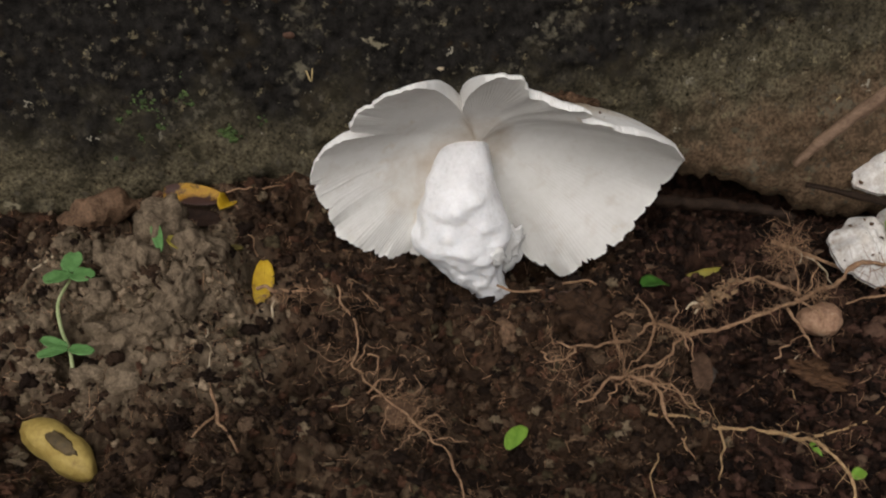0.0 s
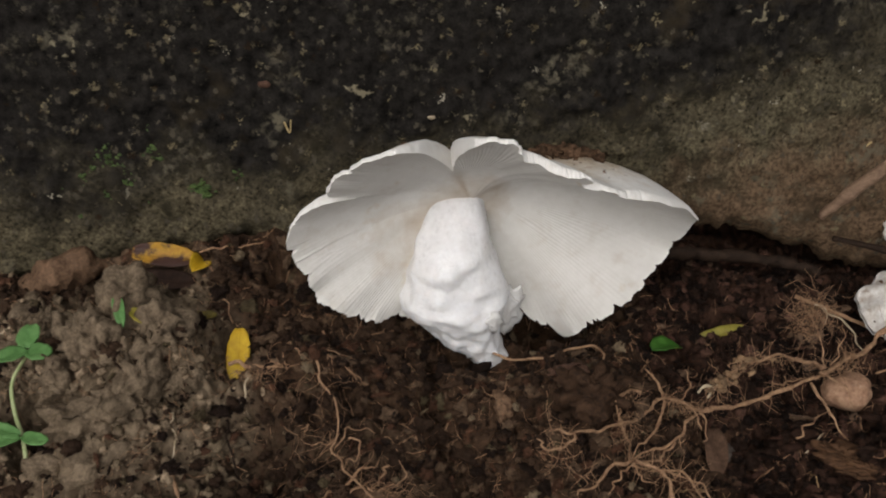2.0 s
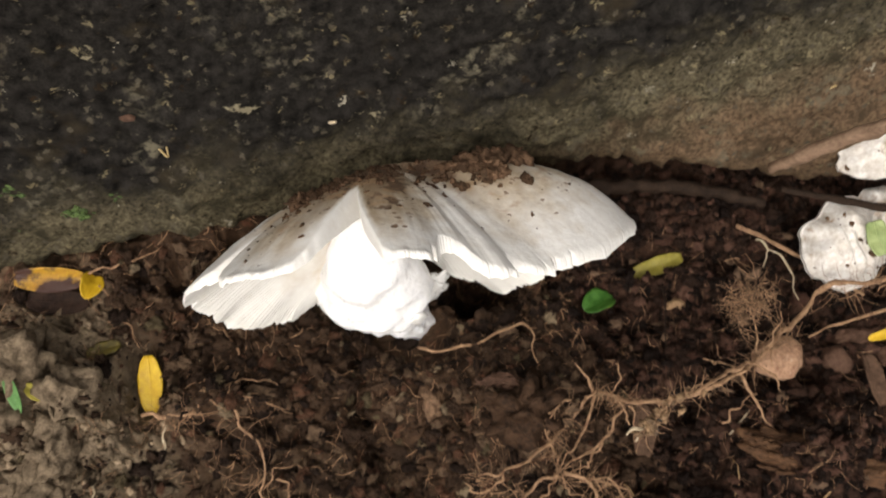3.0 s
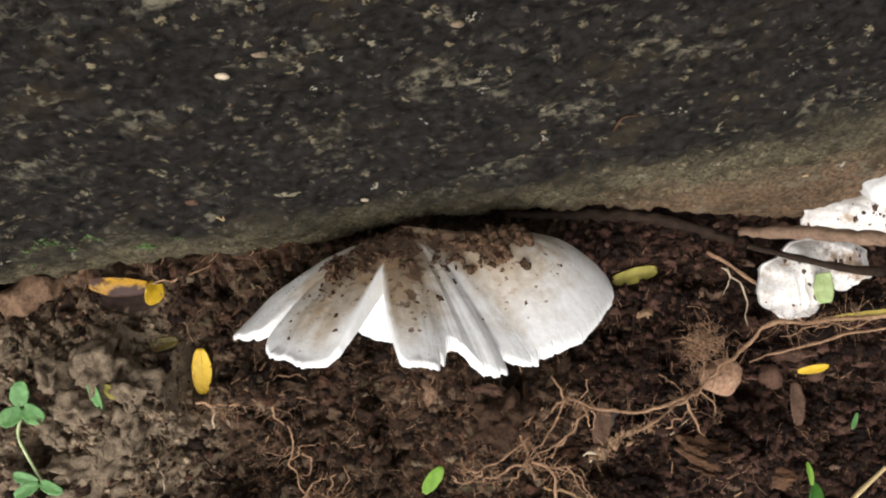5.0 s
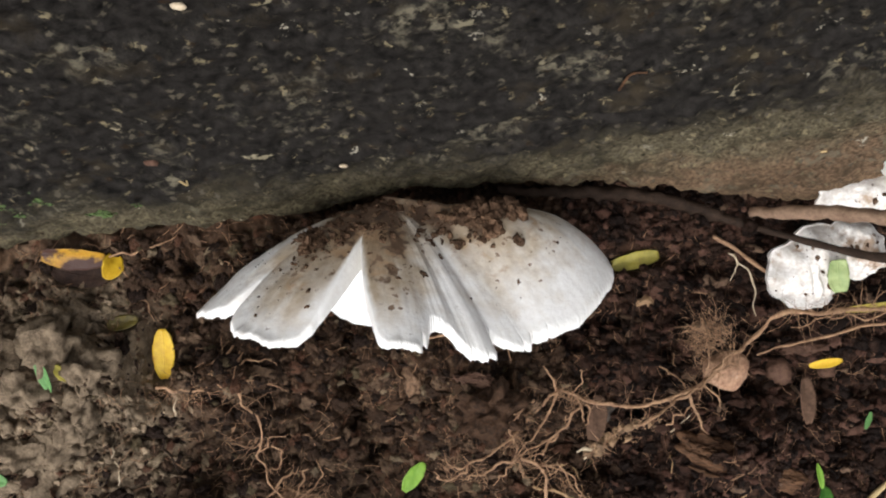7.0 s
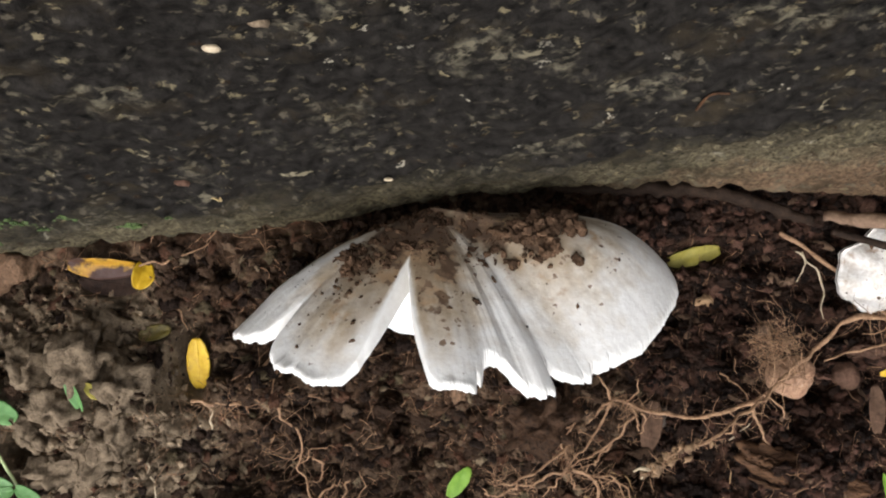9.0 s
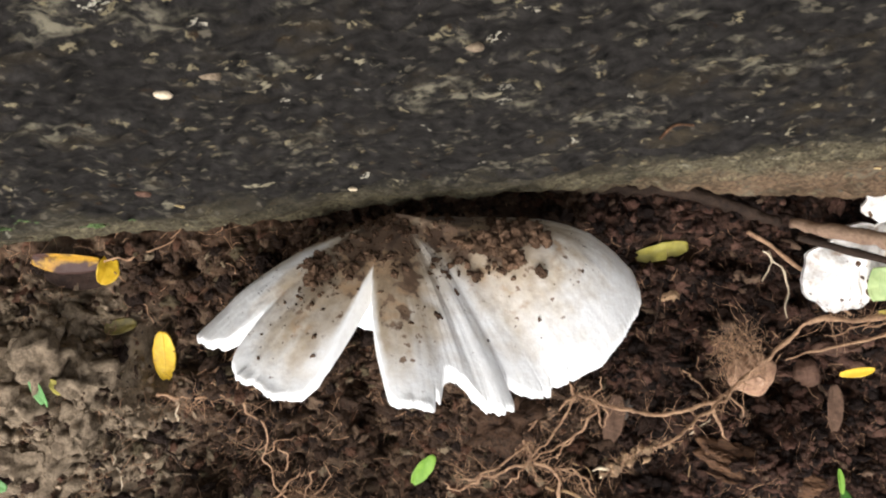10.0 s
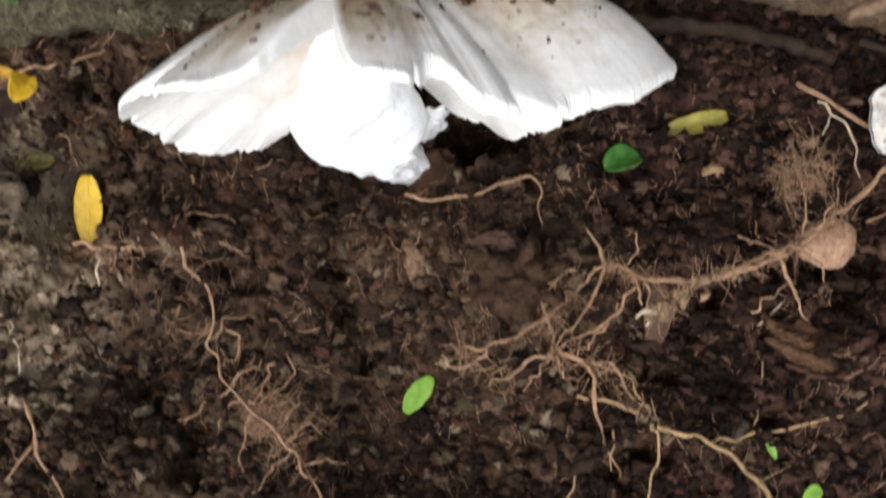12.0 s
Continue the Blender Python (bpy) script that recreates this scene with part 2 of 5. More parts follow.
def pebble(at, size, turn=0.0, level=2, rough=0.3, seed=0, scale=1.3):
    """A lumpy grain: size is the three half-axes."""
    v, f = BALLS[level]
    v = v * (1 + rough * fbm(v[:, 0] * scale, v[:, 1] * scale, v[:, 2] * scale + seed * 7.3, level, seed))[:, None] * np.asarray(size)
    c, s = math.cos(turn), math.sin(turn)
    v = np.stack([v[:, 0] * c - v[:, 1] * s, v[:, 0] * s + v[:, 1] * c, v[:, 2]], 1) + np.asarray(at)
    return v, f


# ---- materials ----
def material(name, low, high, scale=200.0, rough=(0.6, 0.9), bump=0.3, fine=4.0, third=None, third_at=0.62, island=0.0, sss=0.0, grain=1.0, stretch=(1, 1, 1), shine=0.35, through_light=0.0):
    """Two colours mixed by noise at two scales, an optional third in patches, island: variation from piece to piece."""
    m = bpy.data.materials.new(name)
    m.use_nodes = True
    nd, ln = m.node_tree.nodes, m.node_tree.links
    bsdf = nd["Principled BSDF"]
    co = nd.new("ShaderNodeTexCoord")
    mp = nd.new("ShaderNodeMapping")
    mp.inputs["Scale"].default_value = stretch
    ln.new(co.outputs["Object"], mp.inputs["Vector"])

    def noise_at(s, detail=5.0):
        t = nd.new("ShaderNodeTexNoise")
        t.inputs["Scale"].default_value, t.inputs["Detail"].default_value, t.inputs["Roughness"].default_value = s, detail, 0.62
        ln.new(mp.outputs["Vector"], t.inputs["Vector"])
        return t.outputs["Fac"]

    def ramp(src, a, b):
        r = nd.new("ShaderNodeMapRange")
        r.inputs["From Min"].default_value, r.inputs["From Max"].default_value = a, b
        ln.new(src, r.inputs["Value"])
        return r.outputs["Result"]

    def mix(fac, a, b):
        x = nd.new("ShaderNodeMix")
        x.data_type = "RGBA"
        for sock, val in ((x.inputs["Factor"], fac), (x.inputs["A"], a), (x.inputs["B"], b)):
            if isinstance(val, bpy.types.NodeSocket):
                ln.new(val, sock)
            elif isinstance(val, (int, float)):
                sock.default_value = val
            else:
                sock.default_value = (*val, 1)
        return x.outputs["Result"]

    coarse, small = noise_at(scale), noise_at(scale * fine)
    both = nd.new("ShaderNodeMath")
    both.operation = "MULTIPLY_ADD"
    ln.new(small, both.inputs[0])
    both.inputs[1].default_value = 0.6 * grain
    ln.new(coarse, both.inputs[2])
    colour = mix(ramp(both.outputs[0], 0.55, 1.05), low, high)
    if third:
        colour = mix(ramp(noise_at(scale * 0.45, 6.0), third_at, third_at + 0.08), colour, third)
    if island:
        geo = nd.new("ShaderNodeNewGeometry")
        hsv = nd.new("ShaderNodeHueSaturation")
        val = nd.new("ShaderNodeMapRange")
        val.inputs["To Min"].default_value, val.inputs["To Max"].default_value = 1 - island, 1 + island * 1.6
        ln.new(geo.outputs["Random Per Island"], val.inputs["Value"])
        ln.new(val.outputs["Result"], hsv.inputs["Value"])
        ln.new(colour, hsv.inputs["Color"])
        colour = hsv.outputs["Color"]
    ln.new(colour, bsdf.inputs["Base Color"])
    rr = nd.new("ShaderNodeMapRange")
    rr.inputs["From Min"].default_value, rr.inputs["From Max"].default_value = 0.3, 0.7
    rr.inputs["To Min"].default_value, rr.inputs["To Max"].default_value = rough
    ln.new(small, rr.inputs["Value"])
    ln.new(rr.outputs["Result"], bsdf.inputs["Roughness"])
    bsdf.inputs["Specular IOR Level"].default_value = shine
    if sss:
        bsdf.inputs["Subsurface Weight"].default_value = sss
        bsdf.inputs["Subsurface Radius"].default_value = (1.0, 0.9, 0.8)
        bsdf.inputs["Subsurface Scale"].default_value = 0.005
    bp = nd.new("ShaderNodeBump")
    bp.inputs["Strength"].default_value, bp.inputs["Distance"].default_value = bump, 0.0006
    ln.new(both.outputs[0], bp.inputs["Height"])
    ln.new(bp.outputs["Normal"], bsdf.inputs["Normal"])
    if through_light:
        glow, blend = nd.new("ShaderNodeBsdfTranslucent"), nd.new("ShaderNodeMixShader")
        glow.inputs["Color"].default_value = (0.90, 0.87, 0.80, 1)
        blend.inputs[0].default_value = through_light
        ln.new(bsdf.outputs[0], blend.inputs[1])
        ln.new(glow.outputs[0], blend.inputs[2])
        ln.new(blend.outputs[0], nd["Material Output"].inputs["Surface"])
    return m, (nd, ln, bsdf, colour, mix, ramp, noise_at, co)


def plain(*a, **k):
    return material(*a, **k)[0]


CLAY = plain("grey_brown_clay", (0.066, 0.047, 0.030), (0.22, 0.166, 0.111), 380, (0.7, 0.95), 0.8, shine=0.12)
ROOT = plain("tan_root_bark", (0.12, 0.060, 0.031), (0.35, 0.215, 0.122), 500, (0.6, 0.85), 0.5, island=0.25)
SMEAR = plain("wet_brown_soil", (0.034, 0.019, 0.011), (0.125, 0.074, 0.044), 500, (0.5, 0.9), 0.8, island=0.3, shine=0.1)
CLAY_CRUMB = plain("clay_crumb", (0.065, 0.046, 0.029), (0.26, 0.195, 0.130), 600, (0.7, 0.95), 0.8, island=0.4, shine=0.1)
CRUST = plain("tan_crust", (0.09, 0.052, 0.026), (0.26, 0.165, 0.09), 420, (0.6, 0.9), 0.7, island=0.35)
STRAND = plain("straw_root", (0.20, 0.115, 0.050), (0.48, 0.32, 0.165), 500, (0.6, 0.85), 0.4)
ROOT_PALE = plain("pale_root", (0.34, 0.26, 0.16), (0.55, 0.46, 0.33), 500, (0.6, 0.85), 0.4)
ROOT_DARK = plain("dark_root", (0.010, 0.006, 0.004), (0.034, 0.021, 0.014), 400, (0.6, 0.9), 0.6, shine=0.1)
TWIG = plain("brown_twig", (0.11, 0.065, 0.040), (0.27, 0.175, 0.115), 300, (0.6, 0.85), 0.7, stretch=(0.3, 1, 1))
YELLOW = plain("yellow_leaf", (0.44, 0.265, 0.010), (0.60, 0.40, 0.026), 250, (0.4, 0.6), 0.25, third=(0.30, 0.15, 0.02), third_at=0.58)
YELLOW_BROWN = plain("yellow_brown_leaf", (0.30, 0.14, 0.012), (0.48, 0.28, 0.02), 200, (0.45, 0.7), 0.3, third=(0.045, 0.018, 0.012), third_at=0.43)
DULL_YELLOW = plain("dull_yellow_leaf", (0.25, 0.20, 0.03), (0.36, 0.28, 0.05), 250, (0.5, 0.7), 0.3)
BURIED = plain("buried_leaf", (0.045, 0.034, 0.010), (0.15, 0.115, 0.022), 250, (0.5, 0.7), 0.4)
OLIVE = plain("olive_leaf", (0.22, 0.19, 0.028), (0.33, 0.28, 0.05), 220, (0.35, 0.55), 0.3)
GREEN = plain("green_leaf", (0.12, 0.25, 0.025), (0.22, 0.37, 0.055), 220, (0.3, 0.5), 0.2)
GREEN_DEEP = plain("deep_green_leaf", (0.022, 0.085, 0.012), (0.06, 0.16, 0.025), 220, (0.3, 0.5), 0.2, third=(0.5, 0.4, 0.05), third_at=0.6)
PALE_GREEN = plain("pale_green_leaf", (0.19, 0.255, 0.095), (0.29, 0.345, 0.145), 220, (0.4, 0.6), 0.25)
SEEDLING = plain("seedling_leaf", (0.06, 0.155, 0.040), (0.12, 0.25, 0.080), 250, (0.4, 0.6), 0.25)
SEEDLING_STEM = plain("seedling_stem", (0.25, 0.34, 0.12), (0.42, 0.45, 0.25), 300, (0.4, 0.6), 0.2)
PURPLE = plain("dark_rotten_leaf", (0.014, 0.008, 0.006), (0.042, 0.025, 0.018), 250, (0.6, 0.85), 0.5, shine=0.1)
POD = plain("pod_skin", (0.28, 0.19, 0.045), (0.46, 0.34, 0.10), 240, (0.5, 0.75), 0.4, third=(0.22, 0.14, 0.05), third_at=0.62)
DARK = plain("pod_inside", (0.045, 0.032, 0.015), (0.13, 0.09, 0.04), 300, (0.5, 0.8), 0.4)
NUT = plain("pale_brown_seed_coat", (0.19, 0.100, 0.062), (0.44, 0.275, 0.175), 260, (0.5, 0.8), 0.6, shine=0.15, third=(0.44, 0.31, 0.22), third_at=0.56)
DEAD = plain("grey_brown_dead_leaf", (0.042, 0.025, 0.017), (0.11, 0.066, 0.043), 250, (0.6, 0.85), 0.5, shine=0.05)
BARK = plain("dark_bark", (0.014, 0.008, 0.005), (0.066, 0.037, 0.022), 300, (0.6, 0.9), 0.9, shine=0.08)
RED_CHIP = plain("reddish_brown_chip", (0.045, 0.024, 0.016), (0.12, 0.068, 0.046), 260, (0.6, 0.85), 0.6, shine=0.1)
GREY_STONE = plain("grey_pebble", (0.040, 0.032, 0.026), (0.105, 0.086, 0.072), 260, (0.5, 0.8), 0.5, shine=0.12)
WOOD = plain("orange_rotten_wood", (0.018, 0.009, 0.0055), (0.090, 0.048, 0.025), 420, (0.6, 0.9), 0.9, stretch=(0.25, 1, 1), island=0.35, shine=0.1)
ROTTEN = plain("reddish_rotten_root", (0.055, 0.032, 0.019), (0.20, 0.122, 0.074), 300, (0.6, 0.9), 0.9, shine=0.1)
STRAW = plain("dry_straw", (0.36, 0.26, 0.11), (0.55, 0.42, 0.22), 400, (0.5, 0.7), 0.3)
MOSS = plain("moss_green", (0.020, 0.036, 0.009), (0.070, 0.110, 0.028), 500, (0.6, 0.9), 0.4, island=0.3)
FLESH = plain("white_flesh", (0.68, 0.67, 0.64), (0.79, 0.78, 0.76), 300, (0.45, 0.7), 0.25, third=(0.60, 0.55, 0.46), third_at=0.70, sss=0.2)
STEM, _s = material("white_stem", (0.73, 0.73, 0.73), (0.85, 0.85, 0.86), 180, (0.22, 0.45), 0.5, third=(0.50, 0.46, 0.42), third_at=0.70, sss=0.25)


def ground_material():
    m, (nd, ln, bsdf, colour, mix, ramp, noise_at, co) = material("dark_moist_soil", (0.006, 0.0033, 0.0021), (0.074, 0.042, 0.0245), 420, (0.35, 0.9), 1.0, fine=6.0, shine=0.07)
    c = mix(ramp(noise_at(150, 7.0), 0.55, 0.66), colour, (0.135, 0.088, 0.055))
    c = mix(ramp(noise_at(190, 7.0), 0.59, 0.68), c, (0.100, 0.045, 0.026))
    c = mix(ramp(noise_at(120, 7.0), 0.62, 0.72), c, (0.062, 0.052, 0.028))
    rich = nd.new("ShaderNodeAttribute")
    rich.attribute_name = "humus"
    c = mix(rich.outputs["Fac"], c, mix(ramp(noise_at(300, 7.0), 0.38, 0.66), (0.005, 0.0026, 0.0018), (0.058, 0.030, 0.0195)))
    dusty = nd.new("ShaderNodeAttribute")
    dusty.attribute_name = "dry"
    c = mix(dusty.outputs["Fac"], c, mix(ramp(noise_at(320, 7.0), 0.36, 0.66), (0.018, 0.0115, 0.007), (0.125, 0.086, 0.054)))
    at = nd.new("ShaderNodeAttribute")
    at.attribute_name = "clay"
    pale = mix(ramp(noise_at(300, 7.0), 0.35, 0.65), (0.052, 0.037, 0.023), (0.215, 0.162, 0.108))
    ln.new(mix(at.outputs["Fac"], c, pale), bsdf.inputs["Base Color"])
    return m


def crumb_material(name, stops):
    m, (nd, ln, bsdf, colour, mix, ramp, noise_at, co) = material(name, (0.42, 0.42, 0.42), (1.15, 1.15, 1.15), 700, (0.4, 0.9), 1.0, shine=0.10)
    geo = nd.new("ShaderNodeNewGeometry")
    tones = nd.new("ShaderNodeValToRGB")
    tones.color_ramp.interpolation = "CONSTANT"
    while len(tones.color_ramp.elements) < len(stops):
        tones.color_ramp.elements.new(1.0)
    for e, (p, c) in zip(tones.color_ramp.elements, stops):
        e.position, e.color = p, (*c, 1)
    ln.new(geo.outputs["Random Per Island"], tones.inputs["Fac"])
    mul = nd.new("ShaderNodeMix")
    mul.data_type, mul.blend_type = "RGBA", "MULTIPLY"
    mul.inputs["Factor"].default_value = 1.0
    ln.new(tones.outputs["Color"], mul.inputs["A"])
    ln.new(colour, mul.inputs["B"])
    ln.new(mul.outputs["Result"], bsdf.inputs["Base Color"])
    return m


CRUMB = crumb_material("soil_crumb", [(0.0, (0.018, 0.010, 0.0065)), (0.22, (0.038, 0.0215, 0.013)), (0.50, (0.060, 0.035, 0.021)), (0.74, (0.085, 0.041, 0.024)), (0.84, (0.125, 0.080, 0.050)), (0.93, (0.090, 0.068, 0.038)), (0.975, (0.22, 0.165, 0.105))])
HUMUS = crumb_material("humus_crumb", [(0.0, (0.011, 0.0058, 0.004)), (0.30, (0.024, 0.0125, 0.008)), (0.58, (0.040, 0.020, 0.013)), (0.78, (0.070, 0.034, 0.023)), (0.90, (0.105, 0.055, 0.038)), (0.97, (0.15, 0.095, 0.062))])


def stone_material():
    m, (nd, ln, bsdf, colour, mix, ramp, noise_at, co) = material("weathered_dark_stone", (0.002, 0.0019, 0.0018), (0.026, 0.023, 0.0203), 420, (0.7, 0.95), 0.55, fine=5.0, shine=0.03)
    sep = nd.new("ShaderNodeSeparateXYZ")
    ln.new(co.outputs["Object"], sep.inputs["Vector"])

    def flecks(scale, share, size, ragged):
        """Sparse ragged flecks: some cells of a cell pattern, cut to a size, edges frayed by noise."""
        fray = nd.new("ShaderNodeTexNoise")
        fray.inputs["Scale"].default_value, fray.inputs["Detail"].default_value = scale * 2.2, 4.0
        ln.new(co.outputs["Object"], fray.inputs["Vector"])
        shift = nd.new("ShaderNodeVectorMath")
        shift.operation = "MULTIPLY_ADD"
        ln.new(fray.outputs["Color"], shift.inputs[0])
        shift.inputs[1].default_value = (ragged / scale,) * 3
        ln.new(co.outputs["Object"], shift.inputs[2])
        cell = nd.new("ShaderNodeTexVoronoi")
        cell.inputs["Scale"].default_value = scale
        ln.new(shift.outputs[0], cell.inputs["Vector"])
        tone = nd.new("ShaderNodeSeparateColor")
        ln.new(cell.outputs["Color"], tone.inputs["Color"])
        both = nd.new("ShaderNodeMath")
        both.operation = "MULTIPLY"
        ln.new(ramp(tone.outputs["Red"], 1 - share, 1.0 - share * 0.5), both.inputs[0])
        ln.new(ramp(cell.outputs["Distance"], size, size * 0.55), both.inputs[1])
        return both.outputs[0]

    # brownish films over the black weathering
    c = mix(ramp(noise_at(60, 9.0), 0.56, 0.74), colour, (0.034, 0.026, 0.016))
    # towards the foot: first a grey-green granular film, then splashed earth
    wob = nd.new("ShaderNodeMath")
    wob.operation = "MULTIPLY_ADD"
    ln.new(noise_at(75, 9.0), wob.inputs[0])
    wob.inputs[1].default_value = 0.045
    slant = nd.new("ShaderNodeMath")
    slant.operation = "MULTIPLY_ADD"
    ln.new(sep.outputs["X"], slant.inputs[0])
    slant.inputs[1].default_value = -0.265
    ln.new(sep.outputs["Z"], slant.inputs[2])
    ln.new(slant.outputs[0], wob.inputs[2])
    film = mix(ramp(noise_at(900, 14.0), 0.32, 0.70), (0.009, 0.0076, 0.0047), (0.145, 0.122, 0.076))
    film = mix(ramp(noise_at(105, 8.0), 0.50, 0.64), film, (0.026, 0.0225, 0.0145))
    grainy = nd.new("ShaderNodeMath")
    grainy.operation = "MULTIPLY_ADD"
    ln.new(noise_at(42, 9.0), grainy.inputs[0])
    grainy.inputs[1].default_value = 0.070
    ln.new(sep.outputs["Z"], grainy.inputs[2])
    c = mix(ramp(grainy.outputs[0], 0.084, 0.062), c, film)
    c = mix(ramp(wob.outputs[0], 0.062, 0.042), c, film)
    earth = mix(ramp(noise_at(900, 14.0), 0.30, 0.72), (0.026, 0.0175, 0.0105), (0.185, 0.122, 0.075))
    earth = mix(ramp(noise_at(120, 8.0), 0.52, 0.68), earth, (0.045, 0.032, 0.020))
    c = mix(ramp(wob.outputs[0], 0.040, 0.020), c, earth)
    c = mix(flecks(480, 0.10, 0.55, 2.0), c, mix(ramp(noise_at(200, 4.0), 0.45, 0.55), (0.020, 0.013, 0.008), (0.15, 0.125, 0.075)))
    # lichen: fine flecks, larger crusts and broad thin patches
    c = mix(flecks(620, 0.125, 0.60, 1.6), c, (0.064, 0.055, 0.040))
    c = mix(flecks(330, 0.022, 0.38, 2.8), c, (0.27, 0.245, 0.19))
    c = mix(flecks(120, 0.060, 0.30, 2.6), c, (0.190, 0.165, 0.110))
    thin = nd.new("ShaderNodeMath")
    thin.operation = "MULTIPLY"
    ln.new(ramp(noise_at(58, 5.0), 0.56, 0.66), thin.inputs[0])
    ln.new(ramp(noise_at(360, 8.0), 0.47, 0.60), thin.inputs[1])
    c = mix(thin.outputs[0], c, (0.120, 0.106, 0.074))
    ln.new(c, bsdf.inputs["Base Color"])
    return m


def gill_material():
    m, (nd, ln, bsdf, colour, mix, ramp, noise_at, co) = material("cream_gills", (0.78, 0.765, 0.715), (0.86, 0.845, 0.805), 110, (0.55, 0.8), 0.2, third=(0.68, 0.60, 0.48), third_at=0.62, through_light=0.14)
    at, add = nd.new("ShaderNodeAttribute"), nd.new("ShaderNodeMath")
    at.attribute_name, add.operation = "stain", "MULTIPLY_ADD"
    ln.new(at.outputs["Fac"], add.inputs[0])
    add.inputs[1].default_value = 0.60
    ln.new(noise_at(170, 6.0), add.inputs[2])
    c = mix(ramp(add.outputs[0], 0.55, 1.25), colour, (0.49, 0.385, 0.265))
    ln.new(c, bsdf.inputs["Base Color"])
    return m


def cap_material():
    m, (nd, ln, bsdf, colour, mix, ramp, noise_at, co) = material("white_cap_skin", (0.83, 0.808, 0.765), (0.905, 0.892, 0.858), 160, (0.38, 0.6), 0.3, through_light=0.08)

    def layer(name):
        at = nd.new("ShaderNodeAttribute")
        at.attribute_name = name
        return at.outputs["Fac"]

    def plus(a, weight, b):
        add = nd.new("ShaderNodeMath")
        add.operation = "MULTIPLY_ADD"
        ln.new(a, add.inputs[0])
        add.inputs[1].default_value = weight
        ln.new(b, add.inputs[2])
        return add.outputs[0]

    film = mix(ramp(noise_at(420, 6.0), 0.36, 0.64), (0.45, 0.360, 0.250), (0.66, 0.570, 0.445))
    c = mix(ramp(plus(layer("soiling"), 1.0, noise_at(230, 7.0)), 0.55, 1.18), colour, film)
    c = mix(ramp(plus(layer("soiling"), 0.9, noise_at(95, 8.0)), 0.92, 1.50), c, (0.33, 0.235, 0.145))
    c = mix(ramp(plus(layer("soiling"), 0.22, noise_at(130, 6.0)), 0.70, 0.80), c, (0.44, 0.29, 0.165))
    # mud: blots where the film is thick, closing up towards the back
    c = mix(ramp(plus(layer("soiling"), 0.21, noise_at(240, 5.0)), 0.815, 0.86), c, (0.105, 0.058, 0.033))
    c = mix(ramp(plus(layer("soiling"), 0.26, noise_at(105, 9.0)), 0.745, 0.785), c, (0.120, 0.070, 0.042))
    c = mix(ramp(plus(layer("soiling"), 0.14, noise_at(420, 3.0)), 0.705, 0.745), c, (0.20, 0.125, 0.075))
    c = mix(ramp(plus(layer("caked"), 0.36, noise_at(330, 7.0)), 0.72, 0.92), c, (0.175, 0.112, 0.072))
    c = mix(ramp(plus(layer("caked"), 0.22, noise_at(190, 5.0)), 0.735, 0.79), c, (0.065, 0.037, 0.023))
    ln.new(c, bsdf.inputs["Base Color"])
    return m


def give(me, name, values):
    me.attributes.new(name, "FLOAT", "POINT").data.foreach_set("value", np.asarray(values, dtype=np.float32))


def spread(a, b, step, far, grow=1.3):
    """Even steps from a to b, then wider and wider ones out to far on both sides."""
    core = list(np.arange(a, b + step / 2, step))
    d = step
    while core[-1] < far:
        d *= grow
        core.append(core[-1] + d)
    d = step
    while core[0] > -far:
        d *= grow
        core.insert(0, core[0] - d)
    return np.array(core)


# ---- the ground: one sheet to the horizon ----
gx, gy = spread(-0.150, 0.190, 0.00045, 400.0), spread(0.130, 0.275, 0.00045, 400.0)
GX, GY = np.meshgrid(gx, gy, indexing="ij")
near = np.exp(-np.clip((np.hypot(GX, GY - 0.2) - 0.6) / 0.5, 0, 9))
GZ = soil_height(GX, GY) * near + (1 - near) * 0.0
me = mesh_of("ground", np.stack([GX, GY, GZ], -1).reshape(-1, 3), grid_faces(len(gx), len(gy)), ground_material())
give(me, "clay", clay(GX, GY).ravel())
give(me, "dry", dry(GX, GY).ravel() * 0.55)
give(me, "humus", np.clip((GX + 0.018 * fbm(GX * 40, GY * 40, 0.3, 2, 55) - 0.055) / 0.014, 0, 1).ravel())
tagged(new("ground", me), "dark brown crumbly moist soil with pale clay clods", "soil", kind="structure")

# ---- the stone kerb behind: sloping face with a hollow under its foot ----
FOOT_X = (-0.30, -0.10, -0.065, -0.035, -0.005, 0.015, 0.035, 0.065, 0.090, 0.12, 0.30)
FOOT_Z = (0.000, 0.012, 0.018, 0.0158, 0.0155, 0.0225, 0.021, 0.0135, 0.006, -0.008, -0.020)


def foot_edge(x):
    return np.interp(x, FOOT_X, FOOT_Z) + 0.0018 * vnoise(x * 160, 0, 0, 5) + 0.0012 * vnoise(x * 480, 0, 0, 6) + 0.0006 * vnoise(x * 1300, 0, 0, 7)


def face_y(x, z):
    return 0.2545 + 0.15 * np.clip(x, -0.8, 0.8) + 0.19 * (z - 0.05)


